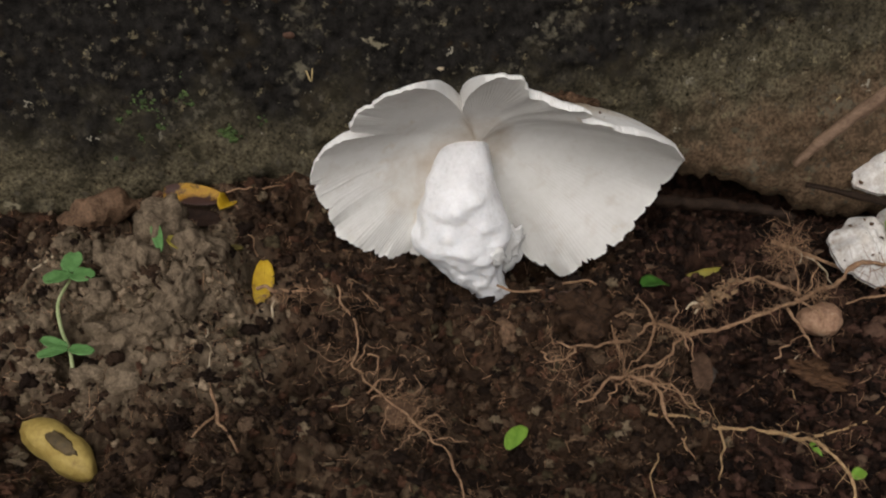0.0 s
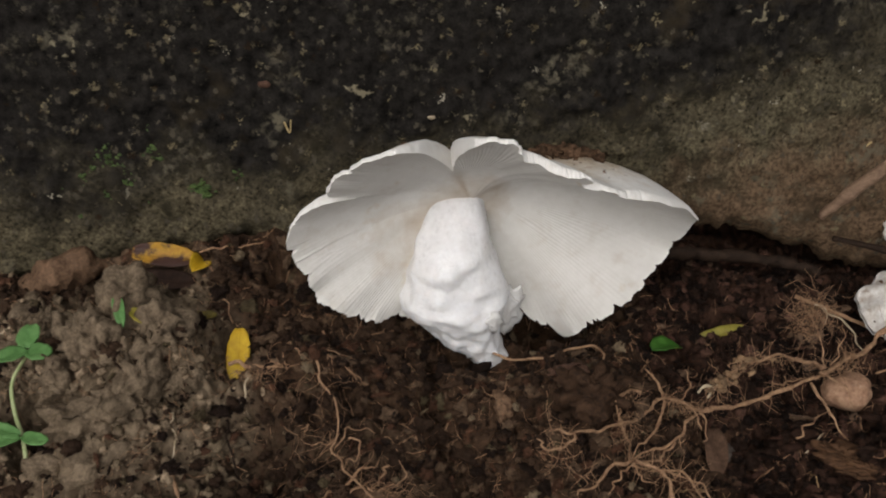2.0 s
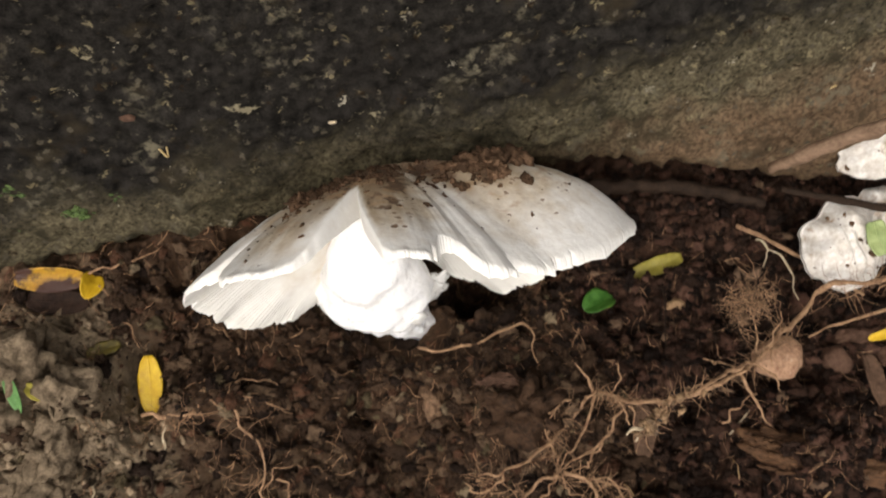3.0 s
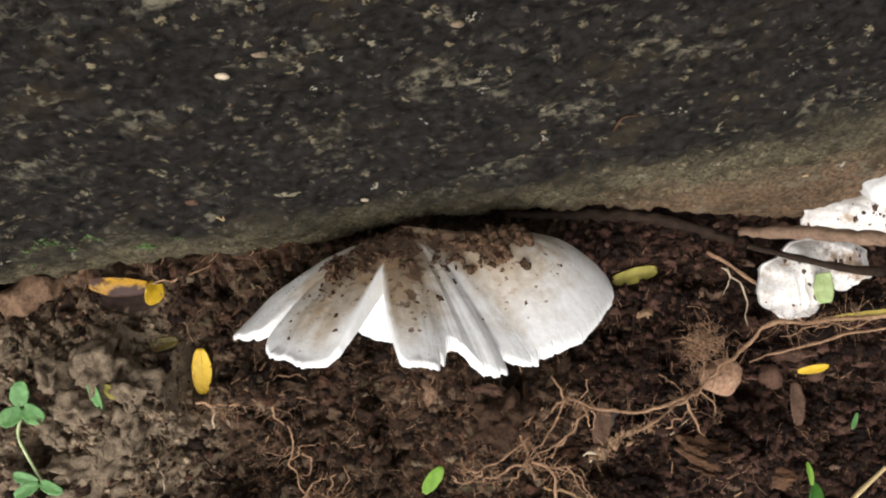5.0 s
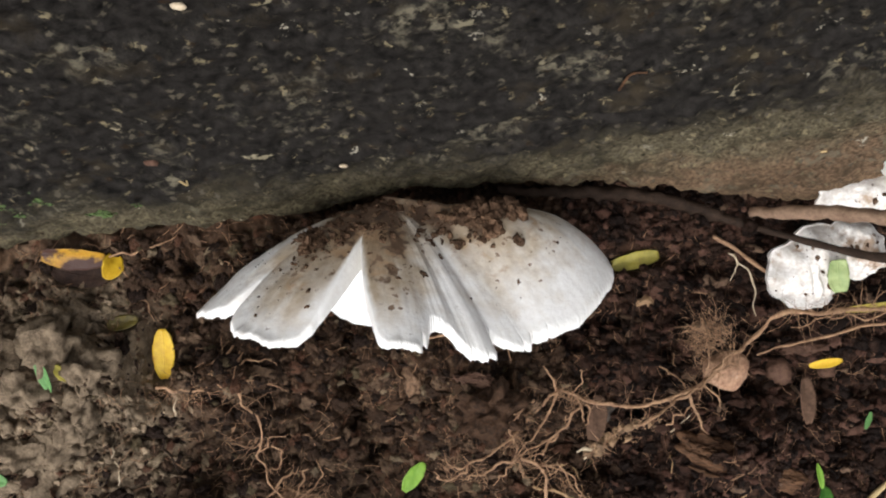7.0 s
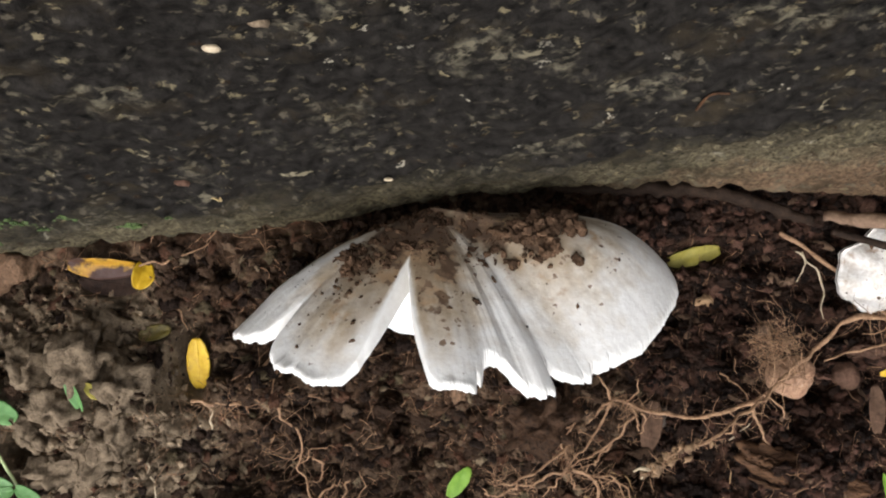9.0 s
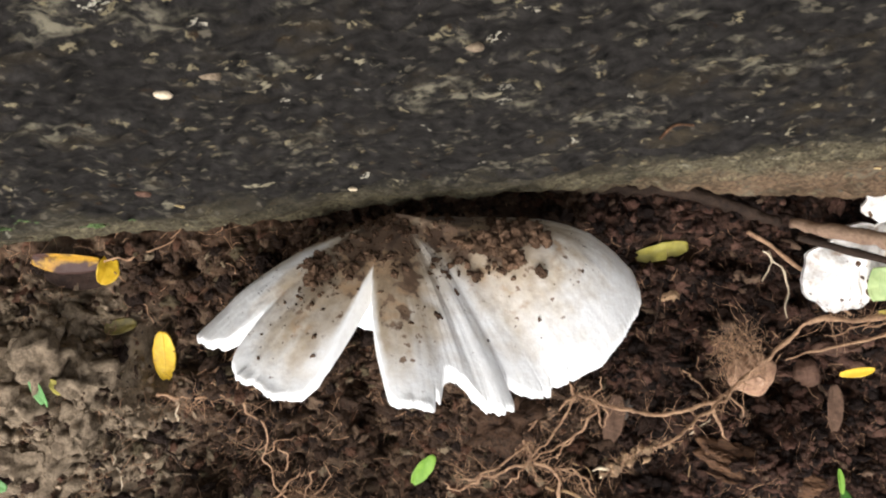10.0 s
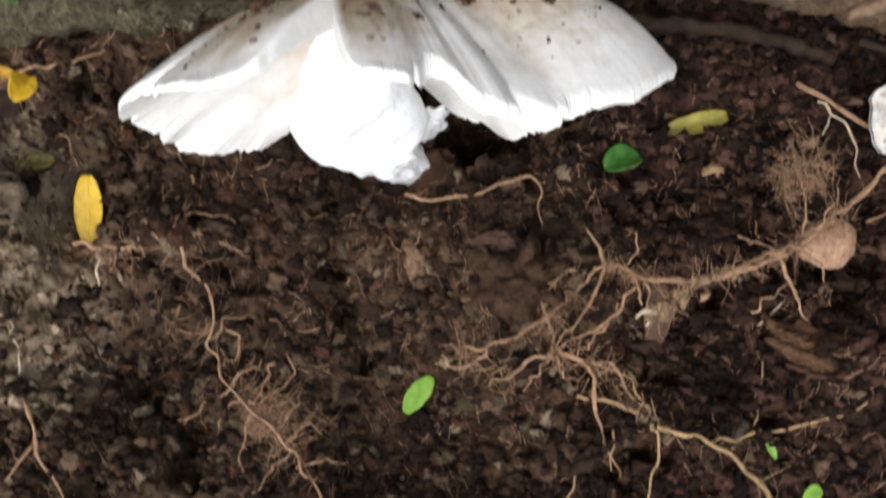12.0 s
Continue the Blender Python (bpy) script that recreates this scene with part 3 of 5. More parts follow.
def stone_kerb():
    sx = spread(-0.17, 0.215, 0.0012, 1.6, 1.25)
    up = np.concatenate([np.arange(0, 0.165, 0.0012), np.arange(0.165, 0.30, 0.006)])
    ze = foot_edge(sx)[:, None]
    f = up[None, :]
    z = ze + f * (0.30 - ze) / 0.30
    curl = 0.0045 * np.clip(1 - (z - ze) / 0.010, 0, 1) ** 2.2
    x = np.broadcast_to(sx[:, None], z.shape)
    y = face_y(x, z) + curl - 0.004 * np.clip((x - 0.06) / 0.06, 0, 1) * np.exp(-((z - 0.015) / 0.02) ** 2)
    y = y + 0.0015 * fbm(x * 28, z * 28, 0.3, 3, 51) + 0.0010 * fbm(x * 300, z * 300, 0.9, 3, 52)
    cols = [(x, y, z)]
    hollow = [(0.012, -0.002), (0.024, -0.004), (0.032, -0.012), (0.036, -0.030), (0.036, -0.080)]
    low = [(sx, y[:, 0] + dy, ze[:, 0] + dz + 0.001 * vnoise(sx * 150, dz * 40, 0, 9)) for dy, dz in hollow][::-1]
    over = []
    for a in np.linspace(0, math.pi, 14)[1:]:
        over.append((sx, y[:, -1] + 0.16 - 0.16 * math.cos(a), z[:, -1] + 0.05 * math.sin(a)))
    over.append((sx, y[:, -1] + 0.33, np.full(len(sx), -0.1)))
    X = np.column_stack([c[0] for c in low] + [x] + [c[0] for c in over])
    Y = np.column_stack([c[1] for c in low] + [y] + [c[1] for c in over])
    Z = np.column_stack([c[2] for c in low] + [z] + [c[2] for c in over])
    n = X.shape[1]
    faces = grid_faces(len(sx), n).tolist() + [list(range(n))[::-1], list(range((len(sx) - 1) * n, len(sx) * n))]
    ob = new("kerb_stone", mesh_of("kerb_stone", np.stack([X, Y, Z], -1).reshape(-1, 3), faces, stone_material()))
    tagged(ob, "dark weathered kerb stone with lichen flecks and an earth-stained foot", "stone", kind="structure")


stone_kerb()

# ---- the mushroom, tipped over against the stone ----
O = np.array((0.009, 0.243, 0.036))
AX = np.array((0.1000, -0.9604, -0.2601))
E1 = np.array((0.9946, 0.1033, 0.0010))
E2 = np.array((0.0259, -0.2588, 0.9656))
# the torn rim: angle round the stem, radius and depth in millimetres
LOWER_RIM = [(-180, 44, 18.5), (-173, 42, 21.5), (-162, 41.5, 23), (-154, 39, 24), (-146, 37.5, 23.5), (-138, 37, 22.5), (-131, 36.5, 22), (-129.5, 34.5, 21), (-116, 35, 19), (-106, 31, 15),
             (-98, 20, 9), (-76, 20, 8), (-70, 36, 13.5), (-66, 44, 16), (-60, 49, 19.5), (-54, 48, 21.5), (-47, 48, 22.5), (-42, 48, 22), (-36, 50.5, 20), (-30, 52, 18)]
BROAD_LOBE = [(-20, 54, 13), (-10, 55.8, 11.5), (2, 55, 15.5), (8, 52.5, 18.5), (14, 50.5, 20), (20, 48, 21.8), (26, 46, 23.8), (32, 43, 24.8), (38, 41, 25.6), (44, 39.5, 25.8), (49, 37.5, 25), (51.5, 34.5, 23)]
TORN_LOBES = [(54, 40, 27.2), (59, 40.2, 26.8), (66, 36.7, 22.5), (72, 34, 18.8), (75, 34.5, 18.3), (79, 40.5, 22.8), (86, 41, 21.8), (89.5, 40.5, 21), (92.5, 39.5, 20), (96, 33, 15), (102, 24, 8), (108, 16.5, 4), (110, 27, 11.0), (112.5, 37, 16.5), (115.5, 41.5, 18.5), (124, 43.5, 20.5),
              (136, 43.5, 20), (142, 42.5, 19), (146.5, 41.5, 18), (150, 31.5, 12.0), (153.5, 40.5, 15), (160, 44.3, 16.4), (166, 45.6, 17.2), (172, 46, 18), (180, 44, 18.5)]
RIM = LOWER_RIM + BROAD_LOBE + TORN_LOBES
NT, NR = 1800, 56


def cap_surface():
    th = np.arange(NT) / NT * 360 - 180
    tab = np.array(RIM, float)
    R, W = np.interp(th, tab[:, 0], tab[:, 1]), np.interp(th, tab[:, 0], tab[:, 2])

    def eased(q, degrees):
        n = int(degrees * 3 * NT / 360)
        k = np.exp(-0.5 * (np.arange(-n, n + 1) / (degrees * NT / 360)) ** 2)
        return np.convolve(np.concatenate([q[-n:], q, q[:n]]), k / k.sum(), "valid")

    # the bowl itself is smooth; splits and tears only cut into its rim
    cuts = (51.5, 66, 72, 75, 92.5, 96, 102, 108, 110, 112.5, 146.5, 150, 153.5, -129.5, -106, -98, -76, -70)
    whole = tab[~np.isin(tab[:, 0], cuts)]
    RS, WS = (eased(np.interp(th, whole[:, 0], whole[:, i]), 4.0) for i in (1, 2))
    R = eased(R, 0.6)
    rad = np.radians(th)
    jag = 0.42 * vnoise(th / 0.8, 0, 0, 61) * np.clip(vnoise(th / 11.0, 0, 0, 60) + 0.35, 0, 1.2) + 0.7 * vnoise(th / 4.5, 0, 0, 62) + 0.12 * vnoise(th / 0.33, 0, 0, 73)
    # short tears in the edge
    rng = np.random.default_rng(8)
    for at in rng.uniform(-180, 180, 46):
        jag = jag - rng.uniform(0.5, 1.9) * np.exp(-np.abs((th - at) / rng.uniform(0.25, 0.8)) ** 1.5)
    # the broad lobe keeps a nearly whole edge
    sound = 1 - 0.72 * np.exp(-((th - 12) / 30) ** 4)
    jag = jag * sound
    r = np.linspace(0, 1, NR) ** 0.85
    TH, RR = th[:, None], r[None, :]
    rho = R[:, None] * RR + jag[:, None] * RR ** 12
    q = rho / RS[:, None]
    flat = np.exp(-((TH - 8) / 40) ** 2)
    bow = WS[:, None] * q ** (1.12 + 0.75 * flat) + 0.9 * vnoise(TH / 5.5, q, 0, 68) * RR ** 9 + 0.25 * sound[:, None] * vnoise(TH / 1.7, q, 0, 69) * RR ** 14
    # lobes fold along the radius, most on the torn upper side
    upper = np.exp(-((th - 58) / 15) ** 2)[:, None]
    folds = q ** 1.3 * (0.75 * upper * np.sin(np.radians(TH * 29 + 50)) + 0.3 * vnoise(TH / 14.0, q * 2, 0, 63))
    swell = 0.9 * fbm(np.cos(rad)[:, None] * rho / 14, np.sin(rad)[:, None] * rho / 14, 0.4, 2, 64) * RR
    warp = TH + 1.2 * vnoise(TH / 6.0, RR * 3, 0, 65)
    gill = np.abs(((warp / 360 * 240) % 1.0) * 2 - 1) ** 1.2 * (0.55 + 0.45 * vnoise(TH / 5.0, RR * 2.5, 0, 67))
    depth = 0.16 * np.clip(RR * 6 - 0.8, 0, 1) * np.clip((1 - RR) * 14, 0, 1)
    thin = 1.1 + 1.1 * np.clip(np.sin(rad), 0, 1)[:, None] + 1.3 * np.exp(-((TH - 22) / 15) ** 2)
    under = bow + folds + swell
    lean = 2.1 - 0.45 * np.sin(rad)[:, None] + 3.8 * np.exp(-((TH + 4) / 24) ** 2)
    skin = WS[:, None] * q ** lean - 3.8 * np.clip(1 - q, 0, 1) ** 1.2 + folds * 0.8 + swell
    top = np.minimum(skin, under) - thin * (1 - 0.35 * RR ** 6) + 0.22 * fbm(np.cos(rad)[:, None] * rho / 3, np.sin(rad)[:, None] * rho / 3, 0.9, 3, 66) * (1 - RR ** 8) + 0.40 * vnoise(TH / 1.7, RR * 1.1, 0, 72) * np.exp(-((TH - 64) / 10) ** 2) * RR * (1 - RR ** 6) + 0.05 * vnoise(TH / 1.3, RR * 2.2, 0, 70) * RR ** 2
    under = under - depth * gill + 4.0 * np.exp(-(rho / 9.0) ** 2)

    def place(w, rh):
        return (O + ((rh * np.cos(rad)[:, None])[..., None] * E1 + (rh * np.sin(rad)[:, None])[..., None] * E2 + w[..., None] * AX) * 0.001)

    return th, RR, place(under, rho), place(top, rho), rho, rad


def mushroom():
    stump = thing("mushroom", "torn white mushroom tipped against the kerb stone, cap soiled", "mushroom", (0.013, 0.227, -0.012))
    th, RR, under, top, rho, rad = cap_surface()
    gills = mesh_of("gill_layer", under.reshape(-1, 3), grid_faces(NT, NR, True), gill_material())
    turned = (th[:, None] + 360) % 360
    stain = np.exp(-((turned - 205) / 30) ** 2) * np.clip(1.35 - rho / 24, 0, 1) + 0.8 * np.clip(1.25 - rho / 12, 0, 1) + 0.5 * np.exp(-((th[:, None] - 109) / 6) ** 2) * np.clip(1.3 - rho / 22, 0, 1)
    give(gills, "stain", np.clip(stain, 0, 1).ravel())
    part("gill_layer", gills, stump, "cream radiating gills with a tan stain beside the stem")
    # skin: the top sheet and a rounded lip that meets the gills
    lip = (top[:, -1] + under[:, -1]) / 2 + (under[:, -1] - under[:, -4]) * 0.03
    v = np.concatenate([top, lip[:, None], under[:, -1:]], 1)
    me = mesh_of("cap", v.reshape(-1, 3), grid_faces(NT, NR + 2, True, True), cap_material())
    # an earthy film: broad on the torn lobes, only far back on the pleated and the broad ones, streaked along the radius
    deg, q = th[:, None], rho / 44.0
    reach = 0.98 + 0.24 * np.exp(-((deg - 97) / 17) ** 2) + 0.14 * np.exp(-((deg - 133) / 14) ** 2) - 0.30 * np.exp(-((deg - 56) / 12) ** 2) + 0.22 * np.exp(-((deg - 1) / 28) ** 2) - 0.36 * np.exp(-((deg - 165) / 9) ** 2)
    streak = 0.04 * vnoise(deg / 2.2, RR * 1.3, 0, 74) + 0.075 * fbm(rho * 0.16 * np.cos(rad)[:, None], rho * 0.16 * np.sin(rad)[:, None], 3.0, 3, 71)
    soil = np.clip((reach + 1.5 * streak - q) / 0.64, 0, 1) * np.clip((1 - RR) * (7 + 4 * vnoise(deg / 5.0, 0, 0, 75)), 0, 1)
    soil = soil * (0.30 + 0.70 * np.clip((np.sin(rad)[:, None] * rho + 26) / 22, 0, 1))
    back = np.clip((0.50 + 1.2 * streak - q + 0.17 * np.exp(-((deg - 36) / 16) ** 2)) / 0.36, 0, 1)
    zero = soil[:, -1:] * 0
    give(me, "soiling", np.concatenate([soil, zero, zero], 1).ravel())
    give(me, "caked", np.concatenate([back, zero, zero], 1).ravel())
    part("cap", me, stump, "white cap skin, buff and soil-stained towards the middle")
    # stem: a swollen, knobbly column with a torn foot
    mid = glide([(6.8, 242.5, 37.3), (6.4, 241.5, 35.3), (5.6, 239.0, 31.0), (4.6, 235, 24.5), (4.8, 233, 18), (5.4, 231.8, 11), (7.0, 230.6, 4.8), (9.6, 229.6, -1.5), (12.8, 228.8, -8), (14.6, 228.4, -15)], 10) * 0.001
    rad_z = np.interp(np.linspace(0, 1, len(mid)), np.linspace(0, 1, 10), (2.5, 6.2, 8.6, 10.4, 11.4, 12.6, 10.8, 8.2, 6.2, 5.4)) * 0.001
    a = np.arange(72) / 72 * 2 * np.pi
    px = mid[:, None, 0] + rad_z[:, None] * np.cos(a) * (1 + 0.12 * vnoise(np.cos(a) * 2, mid[:, None, 2] * 160, np.sin(a) * 2, 81))
    py = mid[:, None, 1] + rad_z[:, None] * np.sin(a) * 0.9
    pz = np.broadcast_to(mid[:, None, 2], px.shape)
    low = np.clip((0.012 - pz) / 0.02, 0, 1)
    lump = 0.0011 * fbm(px * 120, py * 120, pz * 90, 3, 82) + (0.0002 + 0.0003 * low) * fbm(px * 330, py * 330, pz * 170, 3, 83)
    px, py = px + lump * np.cos(a), py + lump * np.sin(a)
    px = px - 0.0030 * np.exp(-((pz - 0.008) / 0.005) ** 2) * np.clip(-np.cos(a), 0, 1) ** 1.5
    for bx, bz, h, s in ((0.0035, 0.0235, 0.0020, 0.0038), (0.0092, 0.0250, 0.0022, 0.0026), (0.0066, 0.0285, 0.0014, 0.0030), (0.0012, 0.0155, 0.0012, 0.0024), (-0.0015, 0.0215, 0.0012, 0.0022), (0.0122, 0.0170, 0.0013, 0.0020), (0.0145, 0.0160, 0.0008, 0.0020), (0.0105, 0.0195, 0.0010, 0.0034), (0.0070, 0.0100, 0.0012, 0.0022), (-0.0040, 0.0080, 0.0010, 0.0030), (0.0120, 0.0070, 0.0011, 0.0018)):
        knob = h * np.exp(-((px - bx) / s) ** 2 - ((pz - bz) / (s * 0.8)) ** 2) * (np.sin(a) < 0)
        py = py - knob
        pz = pz - 0.12 * knob
    folds = 0.0007 * low * np.abs(vnoise(px * 260, pz * 70, 0, 84)) + 0.0006 * np.clip(low * 2, 0, 1) * fbm(px * 420, pz * 420, 0, 3, 85)
    py = py + folds * np.where(np.sin(a) < 0, 1, 0)
    pz = pz - 0.0012 * vnoise(np.cos(a) * 4, np.sin(a) * 4, 0, 86) * np.clip((0.0 - pz) / 0.012, 0, 1)
    v = np.stack([px, py, pz], -1)
    f = grid_faces(len(mid), 72).tolist()
    f += [[i * 72 + 71, (i + 1) * 72 + 71, (i + 1) * 72, i * 72] for i in range(len(mid) - 1)]
    part("stem", mesh_of("stem", v.reshape(-1, 3), f, STEM), stump, "thick knobbly white stem with a torn foot")
    # torn flap of flesh beside the stem, and one that joins it to the gills
    flap = [pebble((0.0185, 0.2330, 0.0040), (0.0046, 0.0016, 0.0074), 0.4, 4, 0.45, 5, 2.2), pebble((0.0155, 0.2235, 0.0080), (0.0022, 0.0010, 0.0030), 0.5, 3, 0.5, 9, 2.2)]
    for piece in flap:
        part("torn_flap", mesh_of("torn_flap", *piece, FLESH), stump)
    # soil clinging to the cap
    rng = np.random.default_rng(5)
    bits = []
    # a heap of soil lodged on the back of the broad lobe
    for k in range(40):
        i = int((24 + 9 * rng.normal() + 180) / 360 * NT) % NT
        j = int(np.clip(0.46 + 0.06 * rng.normal(), 0.2, 0.7) * NR)
        d = 0.00025 + 0.0008 * rng.random() ** 2
        bits.append(pebble(top[i, j] - AX * d * 0.4 + np.array((0, 0, 0.0012 * rng.random())), (d * 1.3, d, d * 0.9), rng.random() * 6, 3, 0.6, k, 2.4))
    while len(bits) < 700:
        i, j = rng.integers(0, NT), rng.integers(2, NR - 6)
        s, c = math.sin(rad[i]), math.cos(rad[i])
        patch = float(vnoise(np.array([rho[i, j] * c * 0.14]), np.array([rho[i, j] * s * 0.14]), 2.0, 77)[0])
        if s * rho[i, j] < -18 or rng.random() > (0.12 + soil[i, j] ** 2) * (0.8 if patch > 0.25 else 0.26):
            continue
        d = 0.00018 + 0.0011 * rng.random() ** 5 * (0.15 + 0.85 * soil[i, j])
        bits.append(pebble(top[i, j] + AX * d * 0.15, (d * 1.15, d * 0.8, d * 0.9), rng.random() * 6, 3 if d > 0.0006 else 2, 0.6, int(rng.integers(99)), 2.6))
    for mid_th, mid_rr, spread_th, count in ((142, 0.50, 9, 60), (118, 0.42, 10, 50), (35, 0.36, 12, 50), (62, 0.40, 14, 40)):
        for k in range(count):
            i = int((mid_th + spread_th * rng.normal() + 180) / 360 * NT) % NT
            j = int(np.clip((mid_rr + 0.09 * rng.normal()) ** (1 / 0.85), 0.05, 0.8) * NR)
            d = 0.00014 + 0.0009 * rng.random() ** 4
            bits.append(pebble(top[i, j] + AX * d * 0.1, (d * 1.15, d * 0.7, d), rng.random() * 6, 2, 0.6, k, 2.4))
    for k in range(80):
        i = int((17 + 7 * rng.normal() + 180) / 360 * NT) % NT
        j = int(np.clip(0.50 + 0.06 * rng.normal(), 0.3, 0.7) * NR)
        d = 0.0004 + 0.0013 * rng.random() ** 2
        bits.append(pebble(top[i, j] - AX * (0.3 * d + 0.0016 * rng.random()), (d * 1.2, d, d), rng.random() * 6, 3, 0.6, k, 2.4))
    # flat cakes of mud on the torn lobes
    for k, (at, share, wide) in enumerate(((149, 0.60, 1.9), (141, 0.53, 2.1), (152, 0.51, 1.3), (134, 0.49, 1.2), (128, 0.43, 1.0), (97, 0.46, 0.8), (144, 0.44, 1.2), (30, 0.60, 1.0))):
        i, j = int((at + 180) / 360 * NT), int(share ** (1 / 0.85) * NR)
        w = wide * 0.001
        bits.append(pebble(top[i, j], (w * 1.1, w * 0.75, w * 0.55), k * 1.3, 4, 0.75, k, 2.8))
    part("clinging_soil", mesh_of("clinging_soil", *joined(bits), SMEAR), stump, "dark soil crumbs stuck to the cap")["kind"] = "stuff"


mushroom()


# ---- a second, broken mushroom farther along the stone ----
def fragment(centre, size, tilt, seed, ribs=9):
    """A curved, ribbed piece of cap with a torn edge: size is half-length, half-width and bulge."""
    nu, nv = 72, 22
    a = np.arange(nu) / nu * 2 * np.pi
    r = np.linspace(0, 1, nv)[None, :]
    edge = (1 + 0.16 * vnoise(np.cos(a) * 2.2, np.sin(a) * 2.2, seed, seed) + 0.05 * vnoise(a * 6, 0, seed, seed + 1))[:, None]
    x, y = edge * r * np.cos(a)[:, None], edge * r * np.sin(a)[:, None]
    z = (1 - r ** 2) * 1.0 + 0.22 * fbm(x * 1.6, y * 1.6, seed, 3, seed + 2) + 0.05 * np.sin(x * ribs * 3) * (y < 0.3)
    shell = []
    for lift in (0.0, -1.0):
        v = np.stack([x * size[0], y * size[1], z * size[2] + lift * 0.0018 * (1 - 0.5 * r ** 4)], -1)
        shell.append(v)
    rot = np.array(Euler([radians(q) for q in tilt]).to_matrix())
    v = np.concatenate([s.reshape(-1, 3) for s in shell]) @ rot.T + np.asarray(centre)
    f = grid_faces(nu, nv, True).tolist() + (grid_faces(nu, nv, True, True) + nu * nv).tolist()
    n = nu * nv
    for i in range(nu):
        p, q = i * nv + nv - 1, (i + 1) % nu * nv + nv - 1
        f.append([p, n + p, n + q, q])
    return v, f


def broken_mushroom():
    ob = thing("broken_mushroom", "broken white mushroom in pieces under twigs, specked with soil", "mushroom", (0.135, 0.245, -0.012))
    skin = plain("soiled_white_flesh", (0.46, 0.41, 0.35), (0.74, 0.72, 0.69), 260, (0.45, 0.7), 0.5, third=(0.34, 0.25, 0.18), third_at=0.56, sss=0.15)
    part("cap_fragment", mesh_of("cap_fragment", *fragment((0.1290, 0.2420, -0.006), (0.0125, 0.0120, 0.009), (18, 6, 20), 3), skin), ob)
    part("cap_fragment", mesh_of("cap_fragment", *fragment((0.1400, 0.2480, -0.002), (0.0105, 0.0085, 0.008), (10, -8, -20), 7), skin), ob)
    part("cap_fragment", mesh_of("cap_fragment", *fragment((0.1430, 0.2625, 0.0125), (0.0165, 0.0095, 0.008), (22, -10, 12), 12), skin), ob)
    part("stem_fragment", mesh_of("stem_fragment", *pebble((0.1490, 0.2705, 0.0260), (0.0140, 0.0085, 0.0085), 0.15, 4, 0.22, 4), FLESH), ob)
    rng = np.random.default_rng(9)
    bits = []
    for piece in [q for q in ob.children if q.name.startswith("cap_fragment")]:
        co = np.array([q.co[:] for q in piece.data.vertices])[:1584]
        for k in range(38):
            d = 0.00015 + 0.0007 * rng.random() ** 3
            bits.append(pebble(co[rng.integers(len(co))], (d * 1.3, d, d * 0.6), rng.random() * 6, 2, 0.6, k, 2.4))
    part("clinging_soil", mesh_of("clinging_soil", *joined(bits), SMEAR), ob, "dark soil specks on the flesh")["kind"] = "stuff"
    return ob


broken_mushroom()


# ---- roots ----
def on_soil(points, lift=0.0015, steps=6, wobble=0.0006, seed=1):
    """A line over the soil through plan points in millimetres."""
    p = glide(np.asarray(points, float) * 0.001, steps)
    k = np.arange(len(p))
    p = p + wobble * np.stack([vnoise(k * 0.37, 0, seed, seed), vnoise(k * 0.37, 9, seed, seed)], 1)
    z = lie(p[:, 0], p[:, 1]) + lift + 0.0010 * vnoise(k * 0.35, 3, seed, seed + 3)
    over = np.maximum(z, soil_height(p[:, 0], p[:, 1]) + 0.0003)
    pad = np.pad(over, 2, mode="edge")
    z = np.maximum(over, 0.2 * sum(pad[i:i + len(over)] for i in range(5)))
    return np.column_stack([p, z])


def strand(name, parent, points, width, mat=ROOT, lift=0.0015, seed=1, tip=0.35, label=""):
    line = on_soil(points, lift, 8, 0.0008, seed)
    return part(name, mesh_of(name, *tube(line, (width / 3100, width / 3500, width / 3100 * tip), 7, 0.5, seed), mat), parent, label)


def hairs(line_xy, count, length, seed, width=0.13, lift=0.001):
    """Fine rootlets that leave a strand sideways."""
    rng = np.random.default_rng(seed)
    base = on_soil(line_xy, lift + 0.001, 8)
    out = []
    for k in range(count):
        p = base[rng.integers(len(base))]
        a, n = rng.random() * 2 * math.pi, 5
        turn = rng.normal() * 0.5
        pts = [p]
        for q in range(n):
            a += turn * 0.5 + rng.normal() * 0.35
            step = length * 0.001 * (0.5 + rng.random()) / n
            pts.append(pts[-1] + np.array((math.cos(a) * step, math.sin(a) * step, step * rng.normal() * 0.45)))
        w = width * 0.0005 * (0.6 + 0.9 * rng.random())
        out.append(tube(glide(pts, 3), (w, w * 0.4), 4, 0.1, k))
    return joined(out)


def strand3(name, parent, points, width, seed, tip=0.4, mat=ROOT, lift=0.0010):
    """A strand through points in millimetres that hangs free where it is higher than the soil."""
    line = glide(np.asarray(points, float) * 0.001, 9)
    k = np.arange(len(line))
    line = line + 0.0007 * np.stack([vnoise(k * 0.33, q, seed, seed) for q in (0, 5, 9)], 1)
    over = np.maximum(line[:, 2], soil_height(line[:, 0], line[:, 1]) + lift)
    over = np.maximum(over, 0.5 * over + 0.25 * (np.roll(over, 2) + np.roll(over, -2))) if len(over) > 12 else over
    line[2:-2, 2] = over[2:-2]
    return part(name, mesh_of(name, *tube(line, (width / 2900, width / 3400, width / 2900 * tip), 7, 0.5, seed), mat), parent)


